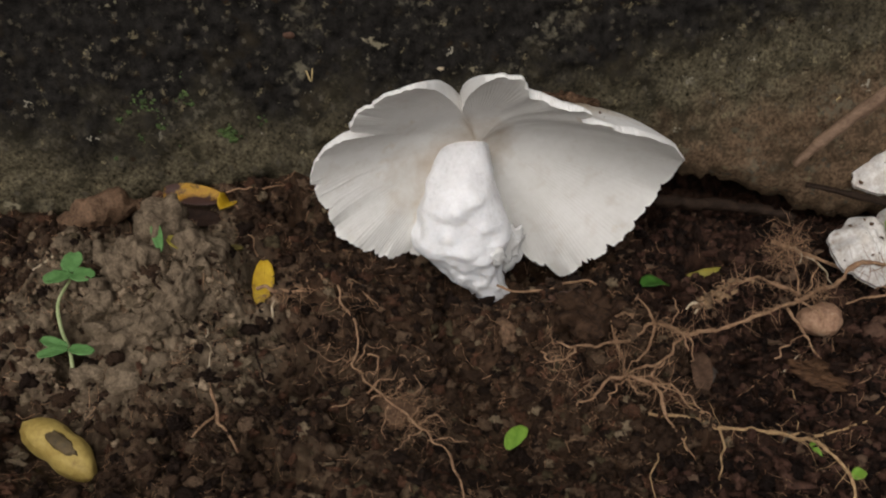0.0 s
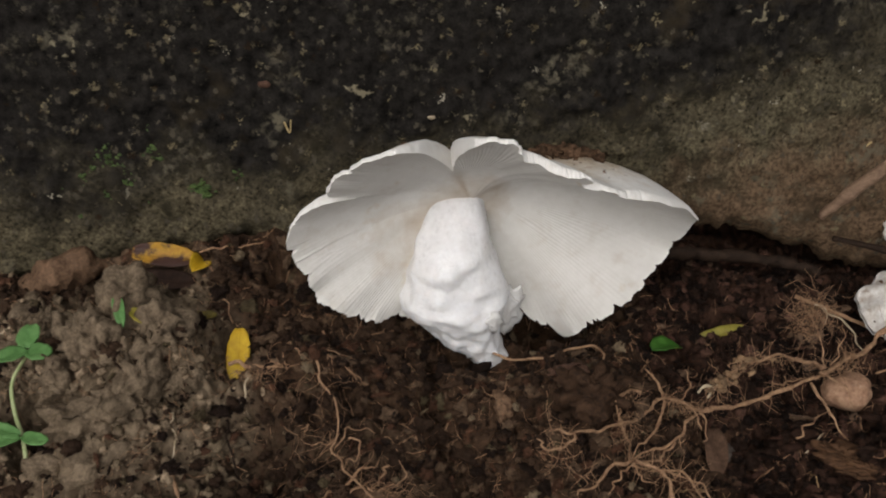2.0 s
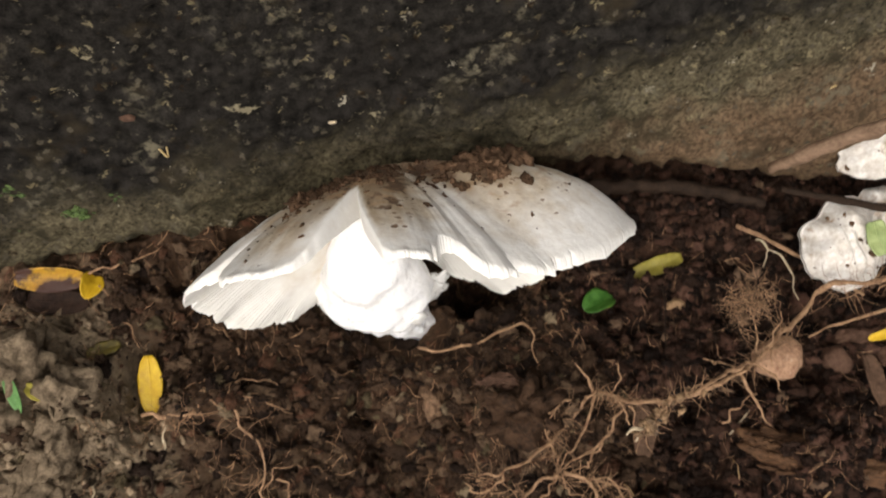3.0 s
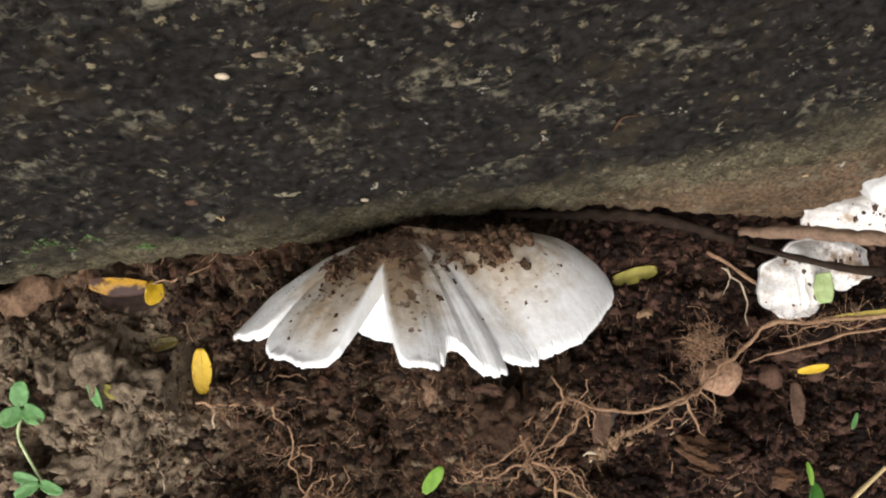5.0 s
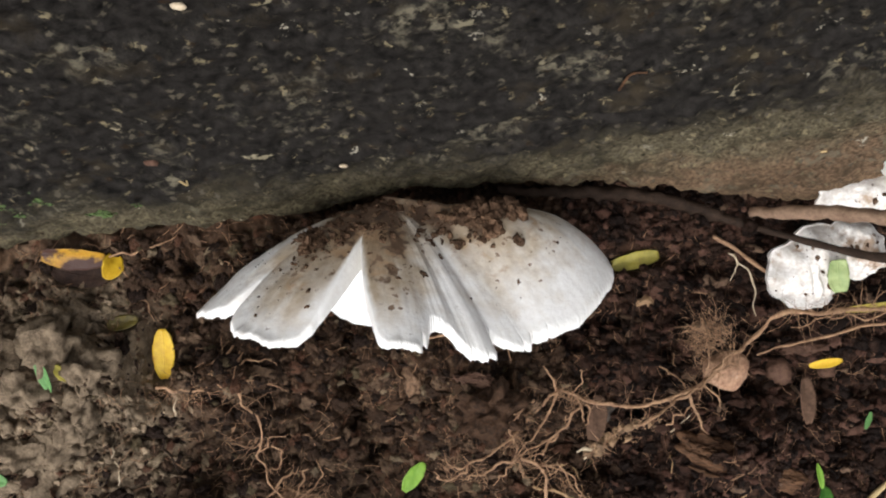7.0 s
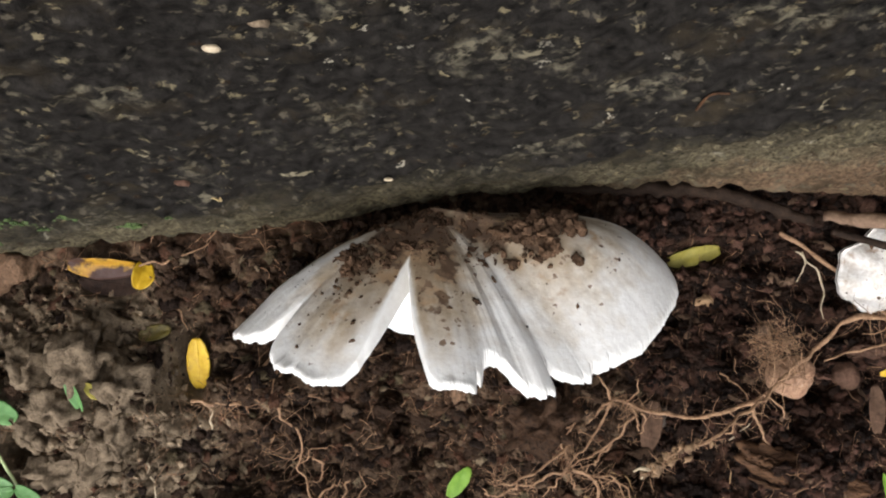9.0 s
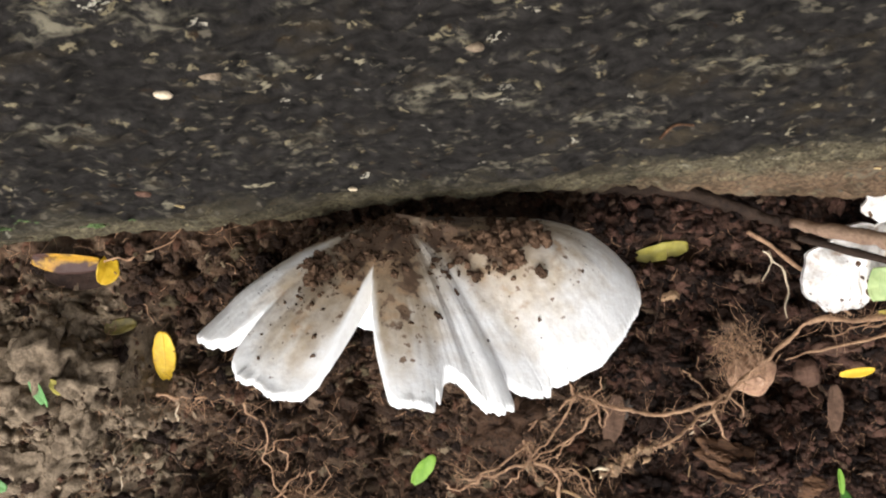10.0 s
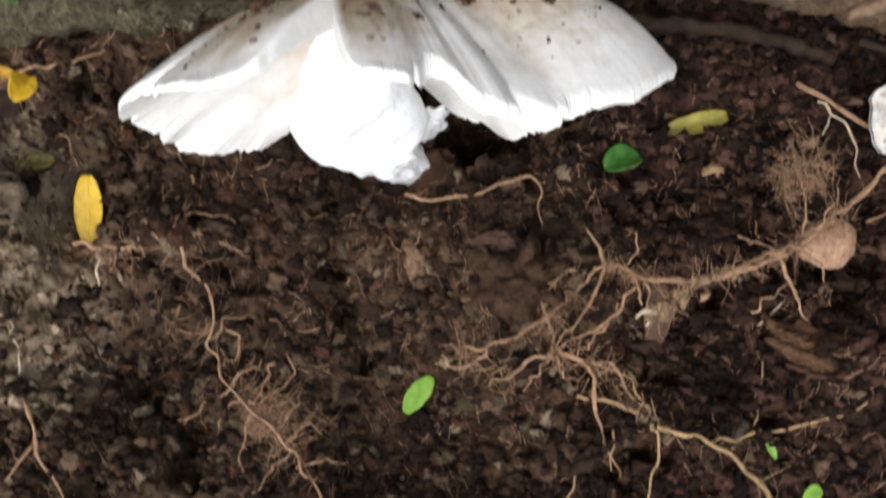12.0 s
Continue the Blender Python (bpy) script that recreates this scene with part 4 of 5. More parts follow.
def tangle(path, count, length, spread_by, seed, width=0.16):
    """Curling hairs that leave a free-hanging line on all sides."""
    rng = np.random.default_rng(seed)
    line = glide(np.asarray(path, float) * 0.001, 10)
    out = []
    for k in range(count):
        p = line[rng.integers(len(line))] + rng.normal(size=3) * spread_by * 0.001 * 0.3
        way = rng.normal(size=3)
        bend = rng.normal(size=3) * 0.5
        pts = [p]
        for q in range(6):
            way = way + bend * 0.6 + rng.normal(size=3) * 0.35
            pts.append(pts[-1] + way / np.linalg.norm(way) * length * 0.001 / 6 * (0.4 + rng.random()))
        pts = glide(pts, 3)
        pts[:, 2] = np.maximum(pts[:, 2], soil_height(pts[:, 0], pts[:, 1]) + 0.0002)
        w = width * 0.0005 * (0.5 + rng.random())
        out.append(tube(pts, (w, w * 0.4), 4, 0.1, k))
    return joined(out)


def right_root():
    ob = thing("root_system", "branching tan root torn from the soil, with fibrous rootlets", "root", (0.075, 0.205, -0.008))
    main = [(172.8, 238.1, -2), (149.7, 231.5, -1), (134, 229.8, 0), (120, 228.6, 0.6), (112, 222.5, -1), (105, 216.5, 2), (98, 210, 4), (90.5, 204.9, 5), (81, 202.4, 3.2), (72, 201.7, 0), (65.4, 202.2, -2), (57.6, 204.5, -0.5)]
    strand3("main_root", ob, main, 1.9, 1, 0.7)
    fuzzy = [(97, 210, 4.5), (92, 206.5, 10), (84, 201.9, 16), (77.7, 198.2, 21), (71.1, 195.5, 20.5), (66.5, 192, 19.5), (63, 190, 18.5)]
    forks = [([(57.6, 204.5, -0.5), (54, 202.5, 0.5), (50, 198, 0), (42, 190, 6), (34, 185, 10), (27, 183, 12)], 1.3),
        ([(33, 184.5, 10.5), (30, 181, 9), (26, 180.5, 9.5), (24.5, 182.5, 11)], 0.9),
        ([(51, 202.7, 3.5), (47.2, 200.3, 7), (44.7, 198.0, 8), (44.5, 193.1, 5.5), (46.2, 188.8, 1), (46.5, 186, -1)], 1.0),
        ([(48, 200.5, 6), (43.7, 195.6, 9), (45.7, 189.6, 2)], 0.7),
        ([(57.1, 203.8, -1), (54.5, 197.0, -2), (50.3, 191.3, -1), (47.1, 186.9, -2)], 1.0),
        ([(64, 201.6, -2.5), (58.3, 193.5, -3), (52.1, 190.2, -2), (46.6, 186.2, -2)], 1.1)]
    drooping = [([(58, 193.3, -3), (54.9, 188.7, -3.2), (53.2, 187.2, -2.7), (48.2, 186.2, -1.5)], 0.8),
        ([(47, 186, -2), (41.5, 184.0, -2), (38.0, 181.6, -5), (33.4, 179.7, -6)], 1.2),
        ([(47, 186, -2), (43.3, 182.0, -2), (41.0, 178.8, -4)], 0.8),
        ([(47.5, 186, -1.5), (52.5, 184.6, -2.5), (55.4, 180.5, -2.6), (55.4, 174.8, -4.0), (57.5, 168, -5.5), (61, 161.5, -6)], 1.4),
        ([(54.2, 184.2, -3), (59.4, 184.0, -4), (62.9, 178.9, -5), (66.3, 174.9, -5), (66.9, 170.7, -5)], 0.8),
        ([(52, 184.3, -2.8), (61.0, 182.5, -4), (64.6, 177.6, -5), (64, 172, -5)], 0.7)]
    side_shoots = [([(47.2, 185.7, -1.8), (48.2, 182.1, -2.3), (52.5, 180.9, -3.5)], 0.7),
        ([(57.6, 204.5, -0.5), (55.5, 207.3, 2), (53.3, 210.5, 4)], 1.1),
        ([(60.5, 203.6, -1), (63.5, 207.5, 1), (63.0, 211, 4)], 0.7),
        ([(62, 203, -2), (64.5, 199, -1), (65, 196.5, -3)], 0.9),
        ([(65.5, 202, -2), (67, 198.5, -4), (66, 195.5, -6)], 0.7),
        ([(92, 205, 4.5), (95, 199.5, 1), (99.3, 194, -3.5)], 1.3)]
    upper = [([(88.3, 196.2, -5), (92.2, 200.0, -4), (97.6, 203.0, -3)], 0.7),
        ([(86.4, 212.3, -4), (88.9, 210.6, -1), (91.6, 206.8, 4)], 0.8),
        ([(90, 217, -5), (90.6, 212.2, -4)], 0.5),
        (fuzzy, 1.3),
        ([(95, 208.5, 5), (99.5, 205, 4), (102, 201.5, 1)], 0.8),
        ([(97, 210, 4.5), (95.5, 215, 9), (94.5, 221, 13)], 0.6)]
    far_strands = [([(99, 212, 4.5), (102, 217, 8.5), (103, 221, 9.5)], 0.5),
        ([(172.6, 232.6, -6), (144.0, 226.3, -6), (123.5, 220.3, -5), (113, 217, -4)], 1.3),
        ([(134, 229.5, 0), (128, 226.5, 2), (121, 224.5, 1)], 0.7),
        ([(150, 231.5, -1), (143, 228, 2), (137, 228.5, 1.5), (131, 226, 0)], 0.8)]
    for k, (pts, w) in enumerate(forks + drooping + side_shoots + upper + far_strands):
        strand3("rootlet", ob, pts, w, k + 2)
    fuzz = [tangle(main[6:], 60, 7, 1.5, 3), tangle([(50, 201, 4), (45, 194, 6), (46.5, 186, -1)], 70, 7, 2, 4), tangle([(47, 186, -2), (55, 183, -3), (62, 179, -5)], 70, 7, 2.5, 6), tangle([(57, 204.5, 0), (64, 202, -2)], 45, 6, 2, 7),
            tangle(fuzzy[3:], 50, 5.0, 2.2, 8, 0.20), tangle(fuzzy[:4], 30, 5, 1.2, 9), tangle([(92.5, 219, 11), (97, 223.5, 13)], 260, 5.5, 9.0, 10, 0.14), tangle([(99, 211, 3.5), (107, 216, 2)], 50, 7, 3, 11, 0.2),
            tangle(main[1:4], 60, 9, 3, 12, 0.2), tangle([(38, 182, -3), (30, 183, 2), (27, 184, 11)], 40, 7, 3, 13)]
    part("root_hairs", mesh_of("root_hairs", *joined(fuzz), ROOT), ob)["kind"] = "stuff"
    rng = np.random.default_rng(14)
    crust = glide(np.array(fuzzy[3:]) * 0.001, 12)
    flakes = []
    for k in range(44):
        d = 0.00025 + 0.0009 * rng.random() ** 3
        flakes.append(pebble(crust[rng.integers(len(crust))] + rng.normal(size=3) * 0.0009, (d * 1.5, d, d * 0.6), rng.random() * 6, 2, 0.8, k, 2.6))
    part("clinging_soil", mesh_of("clinging_soil", *joined(flakes), CRUST), ob, "tan crumbs clinging to a rootlet")["kind"] = "stuff"
    part("rootlet", mesh_of("rootlet", *joined([tube(glide(np.array(q) * 0.001, 5), (0.0005, 0.0004, 0.0002), 6, 0.5, 5) for q in ([(66, 191.8, 19.5), (63.5, 190, 18.6), (61.8, 187.8, 18.2)], [(64, 190.3, 18.8), (61.5, 190.5, 19), (60, 189.5, 18)])]), ROOT_PALE), ob, "pale broken tip of a rootlet")


def far_root():
    ob = thing("root", "forked straw-coloured root lying across the soil", "root", (0.075, 0.175, -0.006))
    strand3("main_root", ob, STRAW_ROOT, 1.35, 31, 0.9, STRAND)
    for k, (pts, w) in enumerate(STRAW_FORKS):
        strand3("rootlet", ob, pts, w, k + 32, 0.5, STRAND)
    part("root_hairs", mesh_of("root_hairs", *tangle(STRAW_ROOT, 40, 7, 2, 33), STRAND), ob)["kind"] = "stuff"


def left_root():
    ob = thing("root", "thin winding tan root with side branches, half in the soil", "root", (-0.017, 0.176, -0.002))
    strand("main_root", ob, [(-31.3, 223.1), (-27.7, 215.9), (-27.2, 200.5), (-23.1, 194.3), (-21.6, 190.3), (-22.7, 184.9), (-16.6, 175.8), (-6.9, 166.2), (-0.8, 158.8), (3.0, 150.4), (6, 140)], 0.8, lift=0.0042, seed=41, tip=1.1)
    lower = [([(-16.6, 175.8), (-21.9, 172.3), (-27.1, 168.7)], 0.9), ([(-17.7, 175.8), (-14.7, 179.3), (-11.6, 181.3)], 0.9), ([(-13.1, 172.5), (-13.6, 168.1), (-14.0, 160.4)], 0.8), ([(-28.8, 215.8), (-31.9, 210.7), (-33.5, 205.7), (-29.2, 200.8)], 0.9), ([(-19.8, 187.1), (-16.3, 185.0), (-17.1, 181.5), (-19.4, 180.4)], 0.8)]
    side = [([(-10, 181.5), (-11, 177), (-13, 173.5)], 0.8), ([(-13, 172.5), (-9, 175.5), (-6, 180), (-7.5, 184)], 0.6), ([(-8, 167.5), (-4.5, 172), (-4, 177)], 0.7), ([(-15, 174), (-19, 169.5), (-19.5, 163)], 0.6), ([(-4.5, 163.5), (-8.5, 160), (-11, 155)], 0.7), ([(-21.5, 189), (-25.5, 186), (-30, 186.5)], 0.5), ([(-22, 186), (-18, 189.5), (-13, 190)], 0.5), ([(-3, 161.5), (2, 163.5), (6, 162)], 0.6), ([(-6.5, 166), (-2, 169), (1, 168)], 0.7), ([(-27.3, 203), (-20, 203.5), (-15, 202)], 0.6)]
    for k, (pts, w) in enumerate(lower + side):
        strand("rootlet", ob, pts, w, lift=0.0040, seed=k + 42)
    part("root_hairs", mesh_of("root_hairs", *joined([hairs([(-27, 200), (-22.7, 185), (-7, 166)], 70, 8, 50), hairs([(-14, 176), (-5, 165)], 90, 9, 51), hairs([(-46, 200), (-36, 200.5)], 70, 6, 52)]), ROOT), ob)["kind"] = "stuff"


right_root()
far_root()
left_root()


def lone_root(points, width, label, mat=ROOT, lift=0.002, seed=1, name="root", tip=0.5):
    line = on_soil(points, lift, 8, 0.0008, seed)
    tagged(new(name, mesh_of(name, *tube(line, (width / 2500, width / 2700, width / 2500 * tip), 7, 0.4, seed), mat)), label, "root", "loose roots")


lone_root([(-47.4, 189.7), (-45.8, 182.8), (-43.2, 174.1), (-43.0, 166.9), (-35.9, 156.3)], 0.9, "thin dark brown root on the soil", ROOT_DARK, 0.003, 60)
lone_root([(-56.3, 172.6), (-52.4, 162.0), (-47.1, 153.8)], 1.1, "short straw-coloured root on the soil", ROOT, 0.003, 61)
lone_root([(-53.0, 163.0), (-56.6, 155.5)], 0.8, "short straw-coloured root on the soil", ROOT, 0.003, 62)
lone_root([(15.3, 217.2), (29.7, 219.3), (41.9, 223.6), (43.5, 212.8)], 0.9, "thin tan root arching over the soil beside the mushroom", ROOT, 0.004, 63)
lone_root([(90.5, 195.0), (100.3, 201.8)], 0.6, "thin pale rootlet on the soil", ROOT_PALE, 0.003, 65)
lone_root([(-48.5, 200.8), (-41.6, 200.6), (-35.1, 200.9)], 1.2, "ragged tan root scrap beside a yellow leaf", ROOT, 0.003, 66)
lone_root([(-42.7, 198.5), (-43.8, 192.7)], 0.7, "pale splinter of root on the soil", ROOT_PALE, 0.003, 67)
lone_root([(102.1, 250.9), (118.2, 240.6), (132.9, 230.3)], 1.6, "grey-brown root running from the stone's foot", ROOT, 0.006, 68)
lone_root([(107.4, 246.3), (112.8, 237.6), (113.6, 228.8)], 0.7, "thin pale forked rootlet", ROOT_PALE, 0.007, 69)
lone_root([(105.6, 246.3), (109.2, 242.8), (106, 238)], 0.6, "thin pale forked rootlet", ROOT_PALE, 0.008, 70)
lone_root([(-60, 233), (-52, 236), (-44, 240)], 0.7, "thin tan rootlet at the stone's foot", ROOT, 0.004, 72)
lone_root([(-59, 231), (-54, 225), (-50, 219)], 0.5, "thin tan rootlet at the stone's foot", ROOT, 0.004, 73)
lone_root([(-108, 206), (-102, 208), (-98, 206)], 0.8, "pale splinter of root on the clay", ROOT_PALE, 0.004, 74)
lone_root([(141.3, 170.6), (165.6, 193.4), (179.6, 206.0)], 1.8, "dry straw stalk lying on the soil", STRAW, 0.006, 75, "straw", 0.9)
lone_root([(81, 237), (79, 222), (78, 203)], 0.5, "thin black rootlet lying straight on the soil", ROOT_DARK, 0.004, 78)
lone_root([(-58, 187), (-57.5, 183), (-56, 176)], 0.6, "pale splinter of root on the soil", ROOT_PALE, 0.003, 79)
lone_root([(-27, 214), (-28, 208), (-35, 204), (-34, 199)], 0.6, "thin tan forked rootlet beside the mushroom", ROOT, 0.004, 80)
lone_root([(-28, 208.5), (-23, 209.5), (-18, 208)], 0.5, "thin tan forked rootlet beside the mushroom", ROOT, 0.004, 81)
# near-black strand: the root, with the shade under the stone's edge in its colour
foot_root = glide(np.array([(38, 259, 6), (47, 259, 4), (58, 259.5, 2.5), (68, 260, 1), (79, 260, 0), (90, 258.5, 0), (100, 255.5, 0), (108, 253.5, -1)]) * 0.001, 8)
tagged(new("root", mesh_of("root", *tube(foot_root, (0.0012, 0.0018, 0.0018, 0.0014), 9, 0.4, 77), ROOT_DARK)), "root along the stone's foot, shade worked into its dark colour", "root")


# ---- twigs over the broken mushroom ----
def twigs():
    ob = thing("twig", "forked brown twig leaning over the broken mushroom", "twig", (0.107, 0.252, 0.02))
    a = glide([(0.1040, 0.2535, 0.019), (0.1090, 0.2520, 0.027), (0.1160, 0.2510, 0.036), (0.1226, 0.2490, 0.045), (0.1300, 0.2470, 0.054)], 6)
    part("stick", mesh_of("stick", *tube(a, (0.0013, 0.0017, 0.0019, 0.0017), 9, 0.2, 91), TWIG), ob)
    b = glide([(0.1075, 0.2500, 0.014), (0.1210, 0.2475, 0.012), (0.1360, 0.2450, 0.0095), (0.1490, 0.2440, 0.009)], 6)
    other = thing("twig", "thin dark twig lying across the broken mushroom", "twig", (0.1075, 0.25, 0.012))
    part("stick", mesh_of("stick", *tube(b, (0.0008, 0.0011, 0.0014), 8, 0.2, 92), ROOT_DARK), other)


twigs()


# ---- leaves ----
def blade_mesh(name, length, width, mat, fold=0.25, bend=0.1, tipped=1.0, thick=0.00025, seed=0):
    """A leaf blade along x with a fold at the midrib, a bend along it and real thickness."""
    nu, nv = 22, 11
    u = np.linspace(0, 1, nu)[:, None]
    v = np.linspace(-1, 1, nv)[None, :]
    half = width / 2 * np.sin(np.pi * np.clip(u * 0.94 + 0.04, 0, 1)) ** (0.62 * tipped)
    half = half * (1 + 0.05 * vnoise(u * 9, 0, seed, seed))
    x = (u - 0.5) * length + 0 * v
    y = v * half + 0.06 * width * np.sin(u * 3 + seed)
    z = np.abs(v) ** 1.3 * half * fold + bend * length * (0.25 - (u - 0.5) ** 2) * np.ones_like(v) + 0.04 * width * vnoise(u * 5, v * 2, seed, seed + 2)
    top = np.stack([x, y, z + thick], -1).reshape(-1, 3)
    low = np.stack([x, y, z], -1).reshape(-1, 3)
    f = grid_faces(nu, nv).tolist() + (grid_faces(nu, nv, False, True) + nu * nv).tolist()
    n = nu * nv
    ring = [i * nv for i in range(nu)] + [(nu - 1) * nv + j for j in range(1, nv)] + [i * nv + nv - 1 for i in range(nu - 2, -1, -1)] + list(range(nv - 2, 0, -1))
    for p, q in zip(ring, ring[1:] + ring[:1]):
        f.append([p, n + p, n + q, q])
    return mesh_of(name, np.vstack([top, low]), f, mat), (x[:, nv // 2], y[:, nv // 2], z[:, nv // 2])


def leaf(at, length, width, turn, mat, label, tilt=(0, 0), fold=0.25, bend=0.08, tipped=1.0, seed=0, rib=True):
    """at: plan place in millimetres and height in metres; sizes in millimetres."""
    me, (rx, ry, rz) = blade_mesh("leaf", length / 1000, width / 1000, mat, fold, bend, tipped, seed=seed)
    ob = tagged(new("leaf", me), label, "leaf", "fallen leaves")
    ob.matrix_basis = pose(at[0] / 1000, at[1] / 1000, at[2], tilt[0], tilt[1], turn)
    if rib:
        line = np.column_stack([rx, ry, rz + 0.0002])
        part("midrib", mesh_of("midrib", *tube(line, (width / 1000 * 0.035, width / 1000 * 0.015), 5, 0.0), mat), ob)
    return ob


LEAF_MATERIALS = {"YELLOW": YELLOW, "YELLOW_BROWN": YELLOW_BROWN, "PURPLE": PURPLE, "OLIVE": OLIVE, "GREEN_DEEP": GREEN_DEEP, "GREEN": GREEN, "DULL_YELLOW": DULL_YELLOW, "SEEDLING": SEEDLING, "PALE_GREEN": PALE_GREEN, "DEAD": DEAD, "BURIED": BURIED}
for place, length, width, turn, kind_of, words, tilt, fold, bend, tipped, grain in LEAVES:
    leaf(place, length, width, turn, LEAF_MATERIALS[kind_of], words, tilt, fold, bend, tipped, grain)


# ---- seedling with three-part leaves ----
def seedling():
    ob = thing("seedling", "small green clover-like seedling with three-part leaves", "seedling", (-0.0903, 0.1686, 0.004))
    stem = glide([(-0.0905, 0.1670, 0.001), (-0.0885, 0.1715, 0.0070), (-0.0898, 0.1785, 0.0135), (-0.0935, 0.1850, 0.0150), (-0.0955, 0.1915, 0.0185), (-0.0935, 0.1985, 0.0210)], 6)
    part("stem", mesh_of("stem", *tube(stem, (0.0005, 0.0005, 0.0004), 6, 0.1, 3), SEEDLING_STEM), ob, "pale thin stem")
    for hub, turns, size in (((-0.0935, 0.1990, 0.0215), (100, 225, -25), 6.8), ((-0.0898, 0.1785, 0.0150), (165, 215, -20), 7.0)):
        for k, turn in enumerate(turns):
            wide = 0.78 if hub[1] > 0.19 else 0.5
            me, _ = blade_mesh("leaflet", size / 1000, size * wide / 1000, SEEDLING, 0.16, 0.05, 0.7, seed=k + 1)
            lf = part("leaflet", me, ob)
            lf.matrix_parent_inverse = Matrix.Translation(ob.location).inverted()
            a = radians(turn)
            lf.matrix_basis = pose(hub[0] + math.cos(a) * size * 0.00055, hub[1] + math.sin(a) * size * 0.00055, hub[2] + 0.0008, 0, -8, turn)


seedling()


# ---- seed pod, seed, chips and pebbles ----
def pod():
    ob = thing("seed_pod", "yellowed curled seed pod with a dark slit", "pod", (-0.088, 0.1575, 0.0))
    v, f = BALLS[4]
    w = v * (1, 1, 1)
    bend = 0.30 * w[:, 0] ** 2
    waist = 1 - 0.16 * np.exp(-(w[:, 0] / 0.22) ** 2)
    body = np.stack([w[:, 0] * 0.0120, w[:, 1] * 0.0049 * waist - bend * 0.003, w[:, 2] * 0.0045 * waist], 1)
    body *= (1 + 0.05 * fbm(v[:, 0] * 3, v[:, 1] * 3, v[:, 2] * 3, 3, 8))[:, None]
    slot = np.exp(-((w[:, 0] - 0.1) / 0.42) ** 2 - ((w[:, 1] + 0.1) / 0.20) ** 2) * (w[:, 2] > 0)
    body[:, 2] -= slot * 0.0009
    m = np.array(pose(-0.0880, 0.1570, 0.0045, 14, 4, -36))
    body = body @ m[:3, :3].T + m[:3, 3]
    part("husk", mesh_of("husk", body, f, POD), ob)
    sl, fl = BALLS[3]
    slit = sl * (0.0048, 0.0017, 0.0008) * (1 + 0.3 * vnoise(sl[:, 0] * 3, sl[:, 1] * 3, sl[:, 2] * 3, 4))[:, None] + np.array((0.0019, 0.0003, 0.0036))
    part("slit", mesh_of("slit", slit @ m[:3, :3].T + m[:3, 3], fl, DARK), ob, "dark slit in the husk")


pod()


def stone_like(name, at, size, turn, mat, label, category, seed, rough=0.28, level=3, scale=1.3):
    """at: plan place in millimetres, sunk partly into the soil; size: half-axes in millimetres."""
    x, y = at[0] / 1000, at[1] / 1000
    z = float(lie(np.array(x), np.array(y))) + (at[2] if len(at) > 2 else 0.0) / 1000
    v, f = pebble((x, y, z), np.array(size) / 1000, radians(turn), level, rough, seed, scale)
    if category == "bark":
        v = v + np.stack([0.0010 * fbm(v[:, 0] * 300, v[:, 1] * 300, v[:, 2] * 300 + q * 3, 4, 90 + seed + q) + 0.0006 * fbm(v[:, 0] * 950, v[:, 1] * 950, v[:, 2] * 950 + q * 3, 2, 97 + seed + q) for q in range(3)], 1)
    tagged(new(name, mesh_of(name, v, f, mat)), label, category, {"pebble": "pebbles in the soil", "bark": "bark pieces"}.get(category, ""))


def wood_chunk(x, y, length, turn, seed):
    """A core of rotten wood with torn splinters, half sunk in the soil."""
    rng = np.random.default_rng(seed)
    z = float(lie(np.array(x / 1000), np.array(y / 1000)))
    ob = thing("wood_chunk", "fibrous orange-brown piece of rotten wood", "wood", group="rotten wood pieces", at=(x / 1000, y / 1000, z))
    part("core", mesh_of("core", *pebble((x / 1000, y / 1000, z + 0.0004), (length * 0.00085, length * 0.00036, 0.0022), radians(turn), 4, 0.4, seed, 2.2), WOOD), ob)
    c, sn = math.cos(radians(turn)), math.sin(radians(turn))
    for k in range(26):
        u, v, n = rng.normal() * length * 0.30, rng.normal() * length * 0.17, length * (0.25 + 0.55 * rng.random())
        bow = rng.normal() * 0.5
        pts = []
        for q in np.linspace(-0.5, 0.5, 7):
            a, b = u + q * n, v + bow * q * q * 4 + rng.normal() * 0.10
            pts.append(((x + a * c - b * sn) / 1000, (y + a * sn + b * c) / 1000, z + (1.2 + 1.4 * math.exp(-(v / length / 0.2) ** 2) + 0.3 * rng.normal()) / 1000))
        w = (0.25 + 0.6 * rng.random() ** 2) / 1000
        part("splinter", mesh_of("splinter", *tube(glide(pts, 3), (w * 0.4, w, w * 0.3), 6, 0.5, k), WOOD), ob)


stone_like("seed", (105.5, 212.5, 6.5), (6.4, 5.4, 4.2), 20, NUT, "flattened round pale brown seed caught in roots", "seed", 1, 0.16, 4)
stone_like("bark_piece", (38.0, 199.0, -2.0), (8.5, 7.0, 5.5), 10, BARK, "dark lump of decaying bark in the soil", "bark", 2, 0.45, 4, 2.6)
stone_like("pebble", (-12.5, 171.0, 0), (7.0, 5.0, 3.4), 10, SMEAR, "dull brown pebble half in the soil", "pebble", 3, 0.22, 4)
stone_like("pebble", (81.5, 171.5, 0.3), (7.5, 5.0, 2.8), 5, GREY_STONE, "flat grey pebble in the soil", "pebble", 4, 0.12, 4)
stone_like("clod", (17.3, 206.5, 1.0), (3.2, 4.6, 3.0), 10, ROTTEN, "small tan crumbly clod on dark soil", "clod", 5, 0.38, 4, 1.9)
